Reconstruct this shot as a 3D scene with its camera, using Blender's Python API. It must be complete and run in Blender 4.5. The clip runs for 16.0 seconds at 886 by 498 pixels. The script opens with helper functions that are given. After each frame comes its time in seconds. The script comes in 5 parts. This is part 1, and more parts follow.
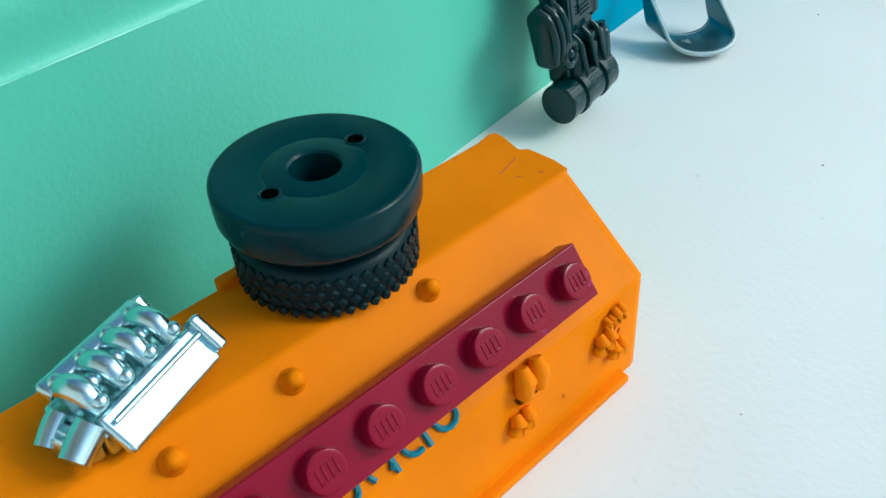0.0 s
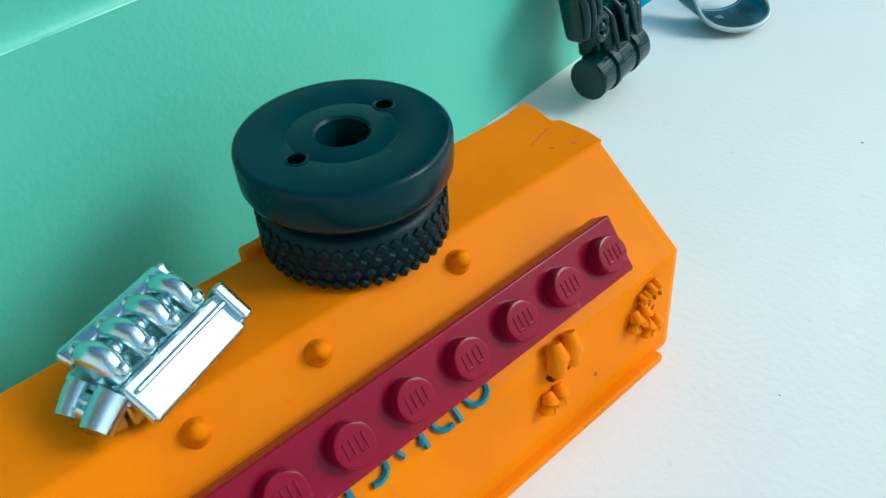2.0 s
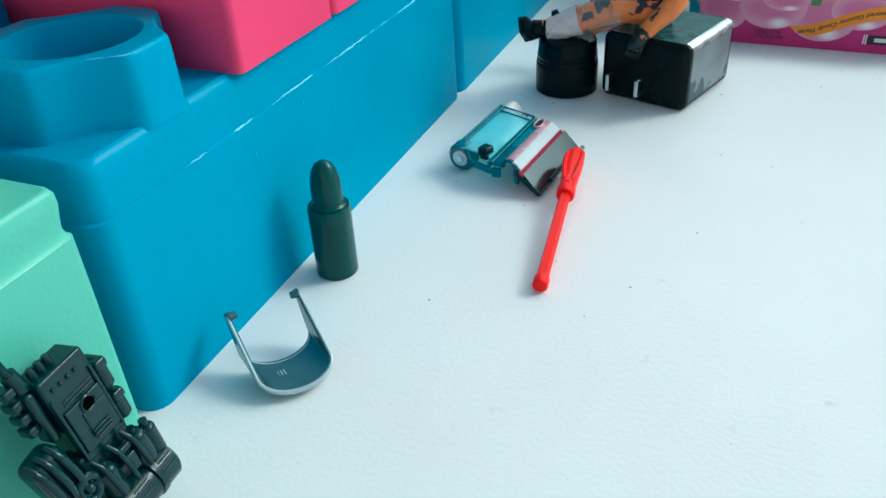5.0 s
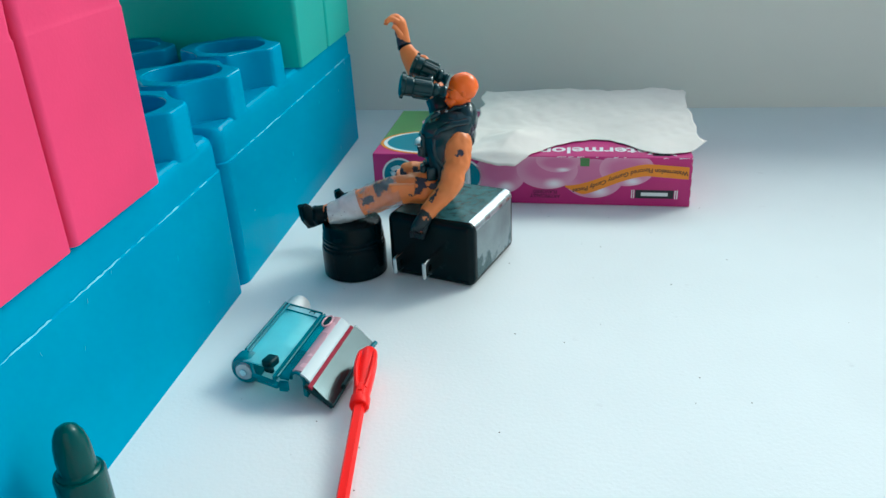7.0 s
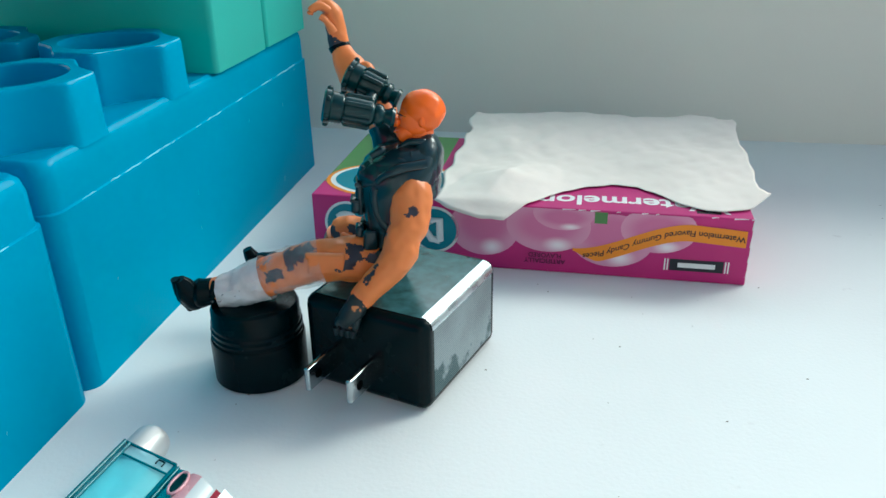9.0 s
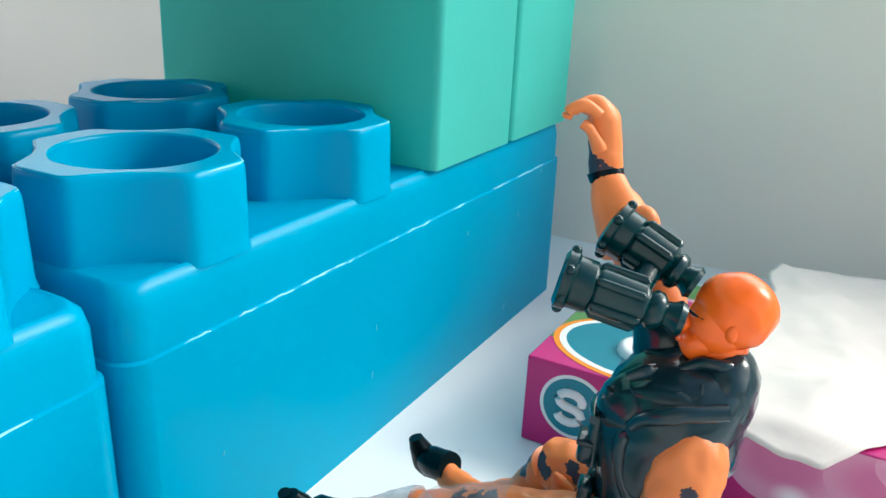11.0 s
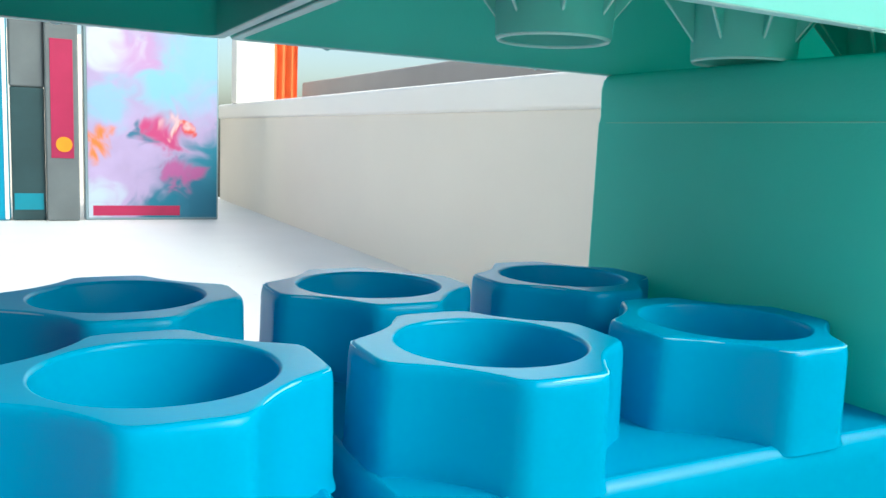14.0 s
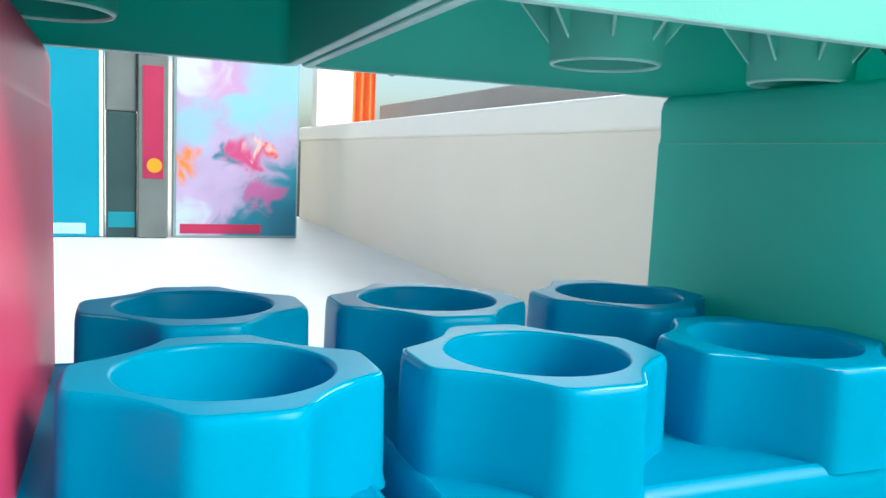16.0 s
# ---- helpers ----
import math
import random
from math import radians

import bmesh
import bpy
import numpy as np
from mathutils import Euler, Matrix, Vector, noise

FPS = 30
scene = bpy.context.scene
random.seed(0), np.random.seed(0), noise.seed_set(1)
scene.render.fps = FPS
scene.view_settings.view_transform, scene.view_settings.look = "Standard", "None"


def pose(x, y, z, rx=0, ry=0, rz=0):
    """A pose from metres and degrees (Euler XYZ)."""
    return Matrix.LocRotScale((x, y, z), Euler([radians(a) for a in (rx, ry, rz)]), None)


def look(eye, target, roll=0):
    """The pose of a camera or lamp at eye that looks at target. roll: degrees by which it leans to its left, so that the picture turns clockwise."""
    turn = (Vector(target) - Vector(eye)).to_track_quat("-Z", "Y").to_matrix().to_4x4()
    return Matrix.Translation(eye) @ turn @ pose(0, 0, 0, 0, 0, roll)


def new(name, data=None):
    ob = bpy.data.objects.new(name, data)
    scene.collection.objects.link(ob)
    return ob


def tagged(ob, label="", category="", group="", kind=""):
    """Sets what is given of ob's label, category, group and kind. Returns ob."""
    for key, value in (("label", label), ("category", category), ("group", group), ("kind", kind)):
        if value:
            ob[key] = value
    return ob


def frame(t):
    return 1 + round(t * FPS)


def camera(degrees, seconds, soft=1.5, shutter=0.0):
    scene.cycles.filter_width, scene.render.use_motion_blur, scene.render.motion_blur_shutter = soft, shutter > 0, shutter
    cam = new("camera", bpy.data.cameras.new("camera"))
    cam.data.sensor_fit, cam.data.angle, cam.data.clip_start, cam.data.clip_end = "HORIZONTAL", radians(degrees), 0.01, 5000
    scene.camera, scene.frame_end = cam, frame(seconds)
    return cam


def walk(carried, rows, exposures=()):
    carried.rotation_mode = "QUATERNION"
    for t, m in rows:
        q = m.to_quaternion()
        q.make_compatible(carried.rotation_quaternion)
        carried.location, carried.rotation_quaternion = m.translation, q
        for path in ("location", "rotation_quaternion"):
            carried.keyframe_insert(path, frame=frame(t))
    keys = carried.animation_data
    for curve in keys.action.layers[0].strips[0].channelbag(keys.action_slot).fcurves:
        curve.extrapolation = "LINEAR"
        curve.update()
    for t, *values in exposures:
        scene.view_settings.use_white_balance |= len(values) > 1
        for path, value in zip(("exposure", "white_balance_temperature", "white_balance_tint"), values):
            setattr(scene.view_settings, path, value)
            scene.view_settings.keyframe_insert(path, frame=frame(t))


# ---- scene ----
# All lengths below are in units of U metres (two small toy-brick studs are 0.54 units apart).
U = 0.01477
cam = camera(57.7, 16.0)
PATH = [
    (0, (6.17, -11.252, 6.3), (5.187, -10.061, 5.029), -2.6),
    (0.5, (5.985, -11.608, 6.249), (4.982, -10.446, 4.966), -2.5),
    (1, (5.979, -11.612, 6.186), (4.961, -10.467, 4.901), -2.9),
    (1.5, (5.986, -11.47, 6.095), (4.969, -10.33, 4.804), -3.1),
    (2, (6.034, -11.258, 6.054), (5.027, -10.11, 4.762), -3.3),
    (2.5, (6.254, -10.599, 6.217), (5.264, -9.43, 4.932), -3.5),
    (3, (6.596, -9.589, 6.403), (5.62, -8.392, 5.132), -4.3),
    (3.5, (6.852, -8.386, 6.604), (5.909, -7.145, 5.351), -4.9),
    (4, (7.248, -7.786, 7.001), (6.362, -6.454, 5.8), -5.4),
    (4.5, (7.653, -6.89, 7.945), (6.854, -5.468, 6.787), -4.9),
    (5, (7.64, -6.321, 8.594), (6.965, -4.795, 7.491), -3.4),
    (5.2, (7.942, -6.201, 8.929), (7.295, -4.649, 7.846), -3.5),
    (7.3, (7.932, -3.629, 9.548), (7.678, -1.838, 8.694), -2.4),
    (7.5, (7.961, -3.017, 9.491), (7.72, -1.225, 8.637), -2.3),
    (8, (7.989, -0.899, 9.349), (7.764, 0.897, 8.498), -1.9),
    (8.2, (8.049, -0.187, 9.045), (7.82, 1.61, 8.196), -1.7),
    (10.3, (7.074, 6.225, 7.484), (6.453, 7.957, 6.7), 1.5),
    (10.5, (6.787, 6.738, 7.438), (6.106, 8.458, 6.678), 2.1),
    (11, (6.243, 7.885, 7.46), (5.359, 9.545, 6.779), 2.8),
    (11.5, (5.641, 8.821, 7.423), (4.54, 10.375, 6.813), 2.7),
    (12, (5.082, 9.535, 7.467), (3.777, 10.96, 6.952), 2.3),
    (12.5, (4.807, 10.142, 7.679), (3.322, 11.411, 7.249), 1.9),
    (13, (4.736, 10.473, 7.719), (3.125, 11.601, 7.353), 2.1),
    (13.5, (4.839, 10.448, 7.228), (3.132, 11.447, 6.933), 2.2),
    (14, (5.176, 10.383, 7.054), (3.419, 11.302, 6.791), 2.5),
    (14.5, (5.461, 10.372, 7.122), (3.662, 11.215, 6.885), 2.4),
    (15, (5.664, 10.382, 7.129), (3.84, 11.173, 6.905), 2.1),
    (15.5, (5.668, 10.444, 7.072), (3.831, 11.202, 6.851), 2.2),
    (16, (5.709, 10.427, 7.055), (3.867, 11.175, 6.836), 2.5),
]
walk(cam, [(t, look([U * c for c in eye], [U * c for c in target], roll)) for t, eye, target, roll in PATH],
     exposures=[(0.0, 0.04, 5600, -9), (5.2, 0.05, 5600, -10), (8.2, 0.08, 5720, -8), (10.3, 0.50, 6100, -2), (11.5, 0.78, 6250, 3), (13.0, 0.76, 6250, 1), (16.0, 0.74, 6150, -3)])

# ---- world and light ----
world = bpy.data.worlds.new("sky")
scene.world = world
world.use_nodes = True
wn = world.node_tree
sky = wn.nodes.new("ShaderNodeTexSky")
sky.sky_type = "NISHITA"
sky.sun_disc = False
sky.sun_elevation = radians(40)
sky.sun_rotation = radians(48)
sky.air_density = 1.0
sky.dust_density = 3.0
wn.links.new(sky.outputs["Color"], wn.nodes["Background"].inputs["Color"])
wn.nodes["Background"].inputs["Strength"].default_value = 0.15
sun_data = bpy.data.lights.new("sun", "SUN")
sun_data.energy = 1.25
sun_data.angle = radians(19)
sun_data.color = (1.0, 0.98, 0.95)
window_data = bpy.data.lights.new("window_light", "AREA")
window_data.shape, window_data.size, window_data.size_y = "RECTANGLE", 60 * U, 28 * U
window_data.energy = 2.3
window_data.color = (1.0, 0.97, 0.93)
window_light = new("window_light", window_data)
window_light.matrix_world = look((0, 56 * U, 37 * U), (0, 12 * U, 3 * U))
far_window_data = bpy.data.lights.new("far_window_light", "AREA")
far_window_data.shape, far_window_data.size, far_window_data.size_y = "RECTANGLE", 110 * U, 27 * U
far_window_data.energy = 4.5
far_window_data.color = (1.0, 0.92, 0.83)
far_window_light = new("far_window_light", far_window_data)
far_window_light.matrix_world = look((-86 * U, 56 * U, 26 * U), (-60 * U, 12 * U, 10 * U))
sun = new("sun", sun_data)
sun.matrix_world = look((0.80, 0.60, 0.68), (0, 0, 0))


# ---- materials ----
def material(name, colour, rough=0.5, metal=0.0, vary=0.08, scale=40.0, bump=0.0, bump_scale=300.0, coat=0.0, second=None, spots=None, trans=0.0, ior=1.45, spec=0.5):
    """A principled surface: colour varied by two scales of noise, fine relief, optional stains of a second colour."""
    mat = bpy.data.materials.new(name)
    mat.use_nodes = True
    nt = mat.node_tree
    bsdf = nt.nodes["Principled BSDF"]
    coord = nt.nodes.new("ShaderNodeTexCoord")
    big = nt.nodes.new("ShaderNodeTexNoise")
    big.inputs["Scale"].default_value = scale
    big.inputs["Detail"].default_value = 5.0
    nt.links.new(coord.outputs["Object"], big.inputs["Vector"])
    ramp = nt.nodes.new("ShaderNodeMapRange")
    ramp.inputs["From Min"].default_value, ramp.inputs["From Max"].default_value = 0.25, 0.75
    ramp.inputs["To Min"].default_value, ramp.inputs["To Max"].default_value = 1.0 - vary, 1.0 + vary
    nt.links.new(big.outputs["Fac"], ramp.inputs["Value"])
    scaled = nt.nodes.new("ShaderNodeVectorMath")
    scaled.operation = "SCALE"
    scaled.inputs[0].default_value = colour
    nt.links.new(ramp.outputs["Result"], scaled.inputs["Scale"])
    out = scaled.outputs["Vector"]
    if second:
        stain = nt.nodes.new("ShaderNodeTexNoise")
        stain.inputs["Scale"].default_value = spots[0]
        stain.inputs["Detail"].default_value = 6.0
        nt.links.new(coord.outputs["Object"], stain.inputs["Vector"])
        cut = nt.nodes.new("ShaderNodeMapRange")
        cut.inputs["From Min"].default_value, cut.inputs["From Max"].default_value = spots[1], spots[1] + spots[2]
        nt.links.new(stain.outputs["Fac"], cut.inputs["Value"])
        mix = nt.nodes.new("ShaderNodeMix")
        mix.data_type = "RGBA"
        nt.links.new(cut.outputs["Result"], mix.inputs["Factor"])
        nt.links.new(out, mix.inputs["A"])
        mix.inputs["B"].default_value = (*second, 1.0)
        out = mix.outputs["Result"]
    nt.links.new(out, bsdf.inputs["Base Color"])
    fine = nt.nodes.new("ShaderNodeTexNoise")
    fine.inputs["Scale"].default_value = bump_scale
    fine.inputs["Detail"].default_value = 4.0
    nt.links.new(coord.outputs["Object"], fine.inputs["Vector"])
    gloss = nt.nodes.new("ShaderNodeMapRange")
    gloss.inputs["To Min"].default_value, gloss.inputs["To Max"].default_value = max(rough - 0.07, 0.02), min(rough + 0.09, 1.0)
    nt.links.new(big.outputs["Fac"], gloss.inputs["Value"])
    nt.links.new(gloss.outputs["Result"], bsdf.inputs["Roughness"])
    if bump:
        relief = nt.nodes.new("ShaderNodeBump")
        relief.inputs["Strength"].default_value = bump
        relief.inputs["Distance"].default_value = 0.0004
        nt.links.new(fine.outputs["Fac"], relief.inputs["Height"])
        nt.links.new(relief.outputs["Normal"], bsdf.inputs["Normal"])
    bsdf.inputs["Metallic"].default_value = metal
    bsdf.inputs["Coat Weight"].default_value = coat
    bsdf.inputs["Transmission Weight"].default_value = trans
    bsdf.inputs["IOR"].default_value = ior
    bsdf.inputs["Specular IOR Level"].default_value = spec
    return mat


BLUE = material("blue_plastic", (0.0, 0.408, 0.655), 0.32, vary=0.05, scale=25, bump=0.06, bump_scale=700, spec=0.28)
SCUFFED = material("scuffed_pale_blue", (0.22, 0.60, 0.74), 0.6, vary=0.1)
EDGE = material("pale_worn_edge", (0.55, 0.82, 0.75), 0.5, vary=0.12, scale=120)
SEAM = material("pale_mint_seam", (0.26, 0.66, 0.54), 0.45, vary=0.1)
MINT = material("mint_plastic", (0.11, 0.655, 0.565), 0.42, vary=0.05, scale=25, bump=0.22, bump_scale=1400, spec=0.28)
SOFTMINT = material("soft_mint_plastic", (0.14, 0.515, 0.39), 0.36, vary=0.05, scale=25, bump=0.20, bump_scale=1100, spec=0.35)
PALE = material("pale_mint_plastic", (0.25, 0.76, 0.675), 0.40, spec=0.35, vary=0.05, scale=25, bump=0.12, bump_scale=1400)
LIGHT = material("light_mint_plastic", (0.09, 0.60, 0.515), 0.40, spec=0.35, vary=0.05, scale=25, bump=0.12, bump_scale=1400)
PINK = material("pink_red_plastic", (0.76, 0.055, 0.16), 0.36, spec=0.15, vary=0.07, scale=25, bump=0.10, bump_scale=1100)


def lets_light_through(mat, share):
    """Thin moulded plastic: part of the light goes through the wall and comes out on its other side."""
    nt = mat.node_tree
    bsdf = nt.nodes["Principled BSDF"]
    glow = nt.nodes.new("ShaderNodeBsdfTranslucent")
    nt.links.new(bsdf.inputs["Base Color"].links[0].from_socket, glow.inputs["Color"])
    mixed = nt.nodes.new("ShaderNodeMixShader")
    mixed.inputs["Fac"].default_value = share
    nt.links.new(bsdf.outputs["BSDF"], mixed.inputs[1])
    nt.links.new(glow.outputs["BSDF"], mixed.inputs[2])
    nt.links.new(mixed.outputs["Shader"], nt.nodes["Material Output"].inputs["Surface"])


for plastic, share in ((MINT, 0.40), (PALE, 0.40), (LIGHT, 0.40), (BLUE, 0.30)):
    lets_light_through(plastic, share)
BOARD = material("white_painted_board", (0.80, 0.81, 0.80), 0.45, vary=0.03, scale=18, bump=0.17, bump_scale=850, second=(0.70, 0.70, 0.69), spots=(120, 0.70, 0.06))
# Ledge white, lighter and smoother than WALL.
TRIM = material("lighter_ledge_white", (0.90, 0.86, 0.81), 0.35, vary=0.03, scale=9, bump=0.08, bump_scale=400)
ROOM = material("unseen_wall_paint", (0.74, 0.72, 0.69), 0.7, vary=0.03, scale=4, bump=0.1, bump_scale=300)
WALL = material("white_wall_paint", (0.80, 0.74, 0.66), 0.6, vary=0.03, scale=9, bump=0.15, bump_scale=500)


# ---- mesh helpers ----
def merge(bm, other, m=None):
    if m is not None:
        bmesh.ops.transform(other, matrix=m, verts=other.verts)
    tmp = bpy.data.meshes.new("tmp")
    other.to_mesh(tmp)
    other.free()
    bm.from_mesh(tmp)
    bpy.data.meshes.remove(tmp)
    return bm


def crisp_normals(me, least):
    """Normals weighted by face area, so that large faces stay flat beside their rounded edges."""
    around = [[] for _ in me.vertices]
    for p in me.polygons:
        for v in p.vertices:
            around[v].append((p.normal.copy(), p.area))
    loops = []
    for p in me.polygons:
        n0 = p.normal
        for v in p.vertices:
            total = Vector((0, 0, 0))
            for n, area in around[v]:
                if n.dot(n0) > least:
                    total += n * area
            loops.append(total.normalized() if total.length > 0 else n0.copy())
    me.normals_split_custom_set(loops)


def finish(name, bm, mat, sharp=35):
    bmesh.ops.recalc_face_normals(bm, faces=bm.faces)
    bmesh.ops.scale(bm, vec=(U, U, U), verts=bm.verts)
    me = bpy.data.meshes.new(name)
    bm.to_mesh(me)
    bm.free()
    for p in me.polygons:
        p.use_smooth = True
    me.set_sharp_from_angle(angle=radians(sharp))
    if len(me.polygons) < 400:
        crisp_normals(me, math.cos(radians(max(sharp, 48))))
    me.materials.append(mat)
    return new(name, me)


def part(name, bm, mat, parent, label="", m=None, sharp=35):
    ob = finish(name, bm, mat, sharp)
    ob.parent = parent
    if m is not None:
        ob.matrix_basis = unit(m)
    return tagged(ob, label)


def unit(m):
    m = m.copy()
    m.translation = m.translation * U
    return m


def thing(name, m, label, category, group="", kind=""):
    ob = new(name)
    ob.empty_display_size = 0.01
    ob.matrix_basis = unit(m)
    return tagged(ob, label, category, group, kind)


def solid(name, bm, mat, label, category, kind="", m=None, sharp=35, group=""):
    ob = finish(name, bm, mat, sharp)
    if m is not None:
        ob.matrix_basis = unit(m)
    return tagged(ob, label, category, group, kind)


def box(sx, sy, sz, bevel=0.0, seg=2, at=(0, 0, 0), m=None):
    """A box that stands on z = at[2], centred in x and y."""
    bm = bmesh.new()
    bmesh.ops.create_cube(bm, size=1.0, matrix=Matrix.Diagonal((sx, sy, sz, 1)))
    if bevel:
        bmesh.ops.bevel(bm, geom=bm.edges[:], offset=bevel, segments=seg, affect="EDGES", profile=0.5)
    bmesh.ops.translate(bm, vec=(at[0], at[1], at[2] + sz / 2), verts=bm.verts)
    if m is not None:
        bmesh.ops.transform(bm, matrix=m, verts=bm.verts)
    return bm


def loft(rings, close=True, cap0=True, cap1=True, bm=None):
    """Joins rings of points of equal count."""
    bm = bm or bmesh.new()
    made = [[bm.verts.new(p) for p in ring] for ring in rings]
    n = len(made[0])
    for a, b in zip(made, made[1:]):
        for i in range(n if close else n - 1):
            j = (i + 1) % n
            bm.faces.new((a[i], a[j], b[j], b[i]))
    if cap0:
        bm.faces.new(made[0][::-1])
    if cap1:
        bm.faces.new(made[-1])
    return bm


def circle(r, z=0.0, n=32, c=(0, 0), ry=None):
    return [(c[0] + r * math.cos(2 * math.pi * i / n), c[1] + (ry or r) * math.sin(2 * math.pi * i / n), z) for i in range(n)]


def lathe(profile, n=32, cap0=True, cap1=True, c=(0, 0)):
    return loft([circle(max(r, 1e-4), z, n, c) for r, z in profile], True, cap0, cap1)


def round_rect(x0, x1, y0, y1, r, z, n=5):
    pts = []
    for cx, cy, a in ((x1 - r, y1 - r, 0), (x0 + r, y1 - r, 90), (x0 + r, y0 + r, 180), (x1 - r, y0 + r, 270)):
        for i in range(n + 1):
            t = radians(a + 90 * i / n)
            pts.append((cx + r * math.cos(t), cy + r * math.sin(t), z))
    return pts


def sweep(points, radii, n=10, caps=True):
    """A round bar along points; radii: one for each point or one for all."""
    pts = [Vector(p) for p in points]
    if not isinstance(radii, (list, tuple)):
        radii = [radii] * len(pts)
    rings = []
    up = Vector((0, 0, 1))
    for i, p in enumerate(pts):
        d = (pts[min(i + 1, len(pts) - 1)] - pts[max(i - 1, 0)]).normalized()
        side = d.cross(up if abs(d.z) < 0.95 else Vector((1, 0, 0))).normalized()
        over = side.cross(d).normalized()
        rings.append([p + radii[i] * (math.cos(2 * math.pi * k / n) * side + math.sin(2 * math.pi * k / n) * over) for k in range(n)])
    return loft(rings, True, caps, caps)


def prism(outline, z0, z1, bevel=0.0, seg=2):
    bm = loft([[(x, y, z0) for x, y in outline], [(x, y, z1) for x, y in outline]])
    if bevel:
        bmesh.ops.bevel(bm, geom=bm.edges[:], offset=bevel, segments=seg, affect="EDGES", profile=0.5)
    return bm


def ball(r, at=(0, 0, 0), scale=(1, 1, 1), sub=2):
    bm = bmesh.new()
    bmesh.ops.create_icosphere(bm, subdivisions=sub, radius=r, matrix=Matrix.Translation(at) @ Matrix.Diagonal((*scale, 1)))
    return bm


def joined(*parts):
    bm = bmesh.new()
    for p in parts:
        merge(bm, p)
    return bm


# ---- the setting: a white painted board with a raised back ledge ----
solid("floor", box(160, 130, 1.5, 0.0, at=(-5, -29, -1.5)), BOARD, "white painted board with a fine orange-peel texture", "floor", "structure")
solid("wall_north_west", box(82, 1.6, 8.5, 0.0, at=(-41.8, 29.8, 0.002)), WALL, "white painted low wall under a ledge", "wall", "structure")
solid("wall_north_east", box(64, 1.6, 8.5, 0.0, at=(32, 0.8, 0)), WALL, "white painted low wall under a ledge", "wall", "structure", m=pose(-0.8, 29.0, 0, 0, 0, 1.3))
solid("trim_west", box(82, 2.4, 1.45, 0.2, at=(-41.8, 29.95, 8.5)), TRIM, "white painted ledge on the low wall", "ledge", "structure")
solid("trim_east", box(64, 2.4, 1.45, 0.2, at=(32, 0.95, 8.5)), TRIM, "white painted ledge on the low wall", "ledge", "structure", m=pose(-0.8, 29.0, 0, 0, 0, 1.3))
solid("wall_west", box(1.5, 70, 16, 0.0, at=(-84, -8, 0)), WALL, "plain pale wall far behind", "wall", "structure")
# Unseen tall wall and overhead slab, added to hold back sky light from the south.
solid("unseen_wall_south", box(160, 1.5, 150, 0.0, at=(-5, -93, 0)), ROOM, "plain pale wall far behind", "wall", "structure")
solid("ceiling", box(160, 70, 2.0, 0.0, at=(-5, -57.5, 150)), ROOM, "unseen plain white slab overhead, added to block sky light", "ceiling", "structure")

# ---- big building bricks ----
PITCH = 3.2


def stud_outline(k=1.0, scoop=0.135):
    """Four narrow flat faces along the axes, joined by wide hollowed diagonal sides."""
    a, h = 1.395 * k, 0.44 * k
    pts = []
    for q in range(4):
        turn = Matrix.Rotation(radians(90 * q), 2)
        for f in (-0.92, -0.5, 0.0, 0.5, 0.92):
            pts.append(turn @ Vector((a, h * f)))
        p0, p1 = Vector((a, h)), Vector((h, a))
        for i in range(11):
            f = i / 10
            bow = 1 - (2 * f - 1) ** 2
            pts.append(turn @ (p0.lerp(p1, f) - Vector((1, 1)).normalized() * scoop * k * bow))
    return pts


def softened(outline, rounds=1):
    for _ in range(rounds):
        n = len(outline)
        outline = [(outline[i - 1] + outline[i] * 2 + outline[(i + 1) % n]) / 4 for i in range(n)]
    return outline


def stud(cx, cy, z0, z1):
    outer = softened(stud_outline(), 2)
    n = len(outer)
    rings = []
    for k, z in ((1.02, z0 - 0.05), (1.0, z0 + 0.06), (0.988, z1 - 0.14), (0.982, z1 - 0.07), (0.970, z1 - 0.025), (0.955, z1 - 0.005), (0.942, z1), (0.932, z1)):
        rings.append([(cx + p.x * k, cy + p.y * k, z) for p in outer])
    angles = [math.atan2(p.y, p.x) for p in outer]
    for r, z in ((0.995, z1), (0.985, z1), (0.965, z1 - 0.012), (0.952, z1 - 0.05), (0.93, z0 + 0.1)):
        rings.append([(cx + r * math.cos(a), cy + r * math.sin(a), z) for a in angles])
    return loft(rings, True, False, True)


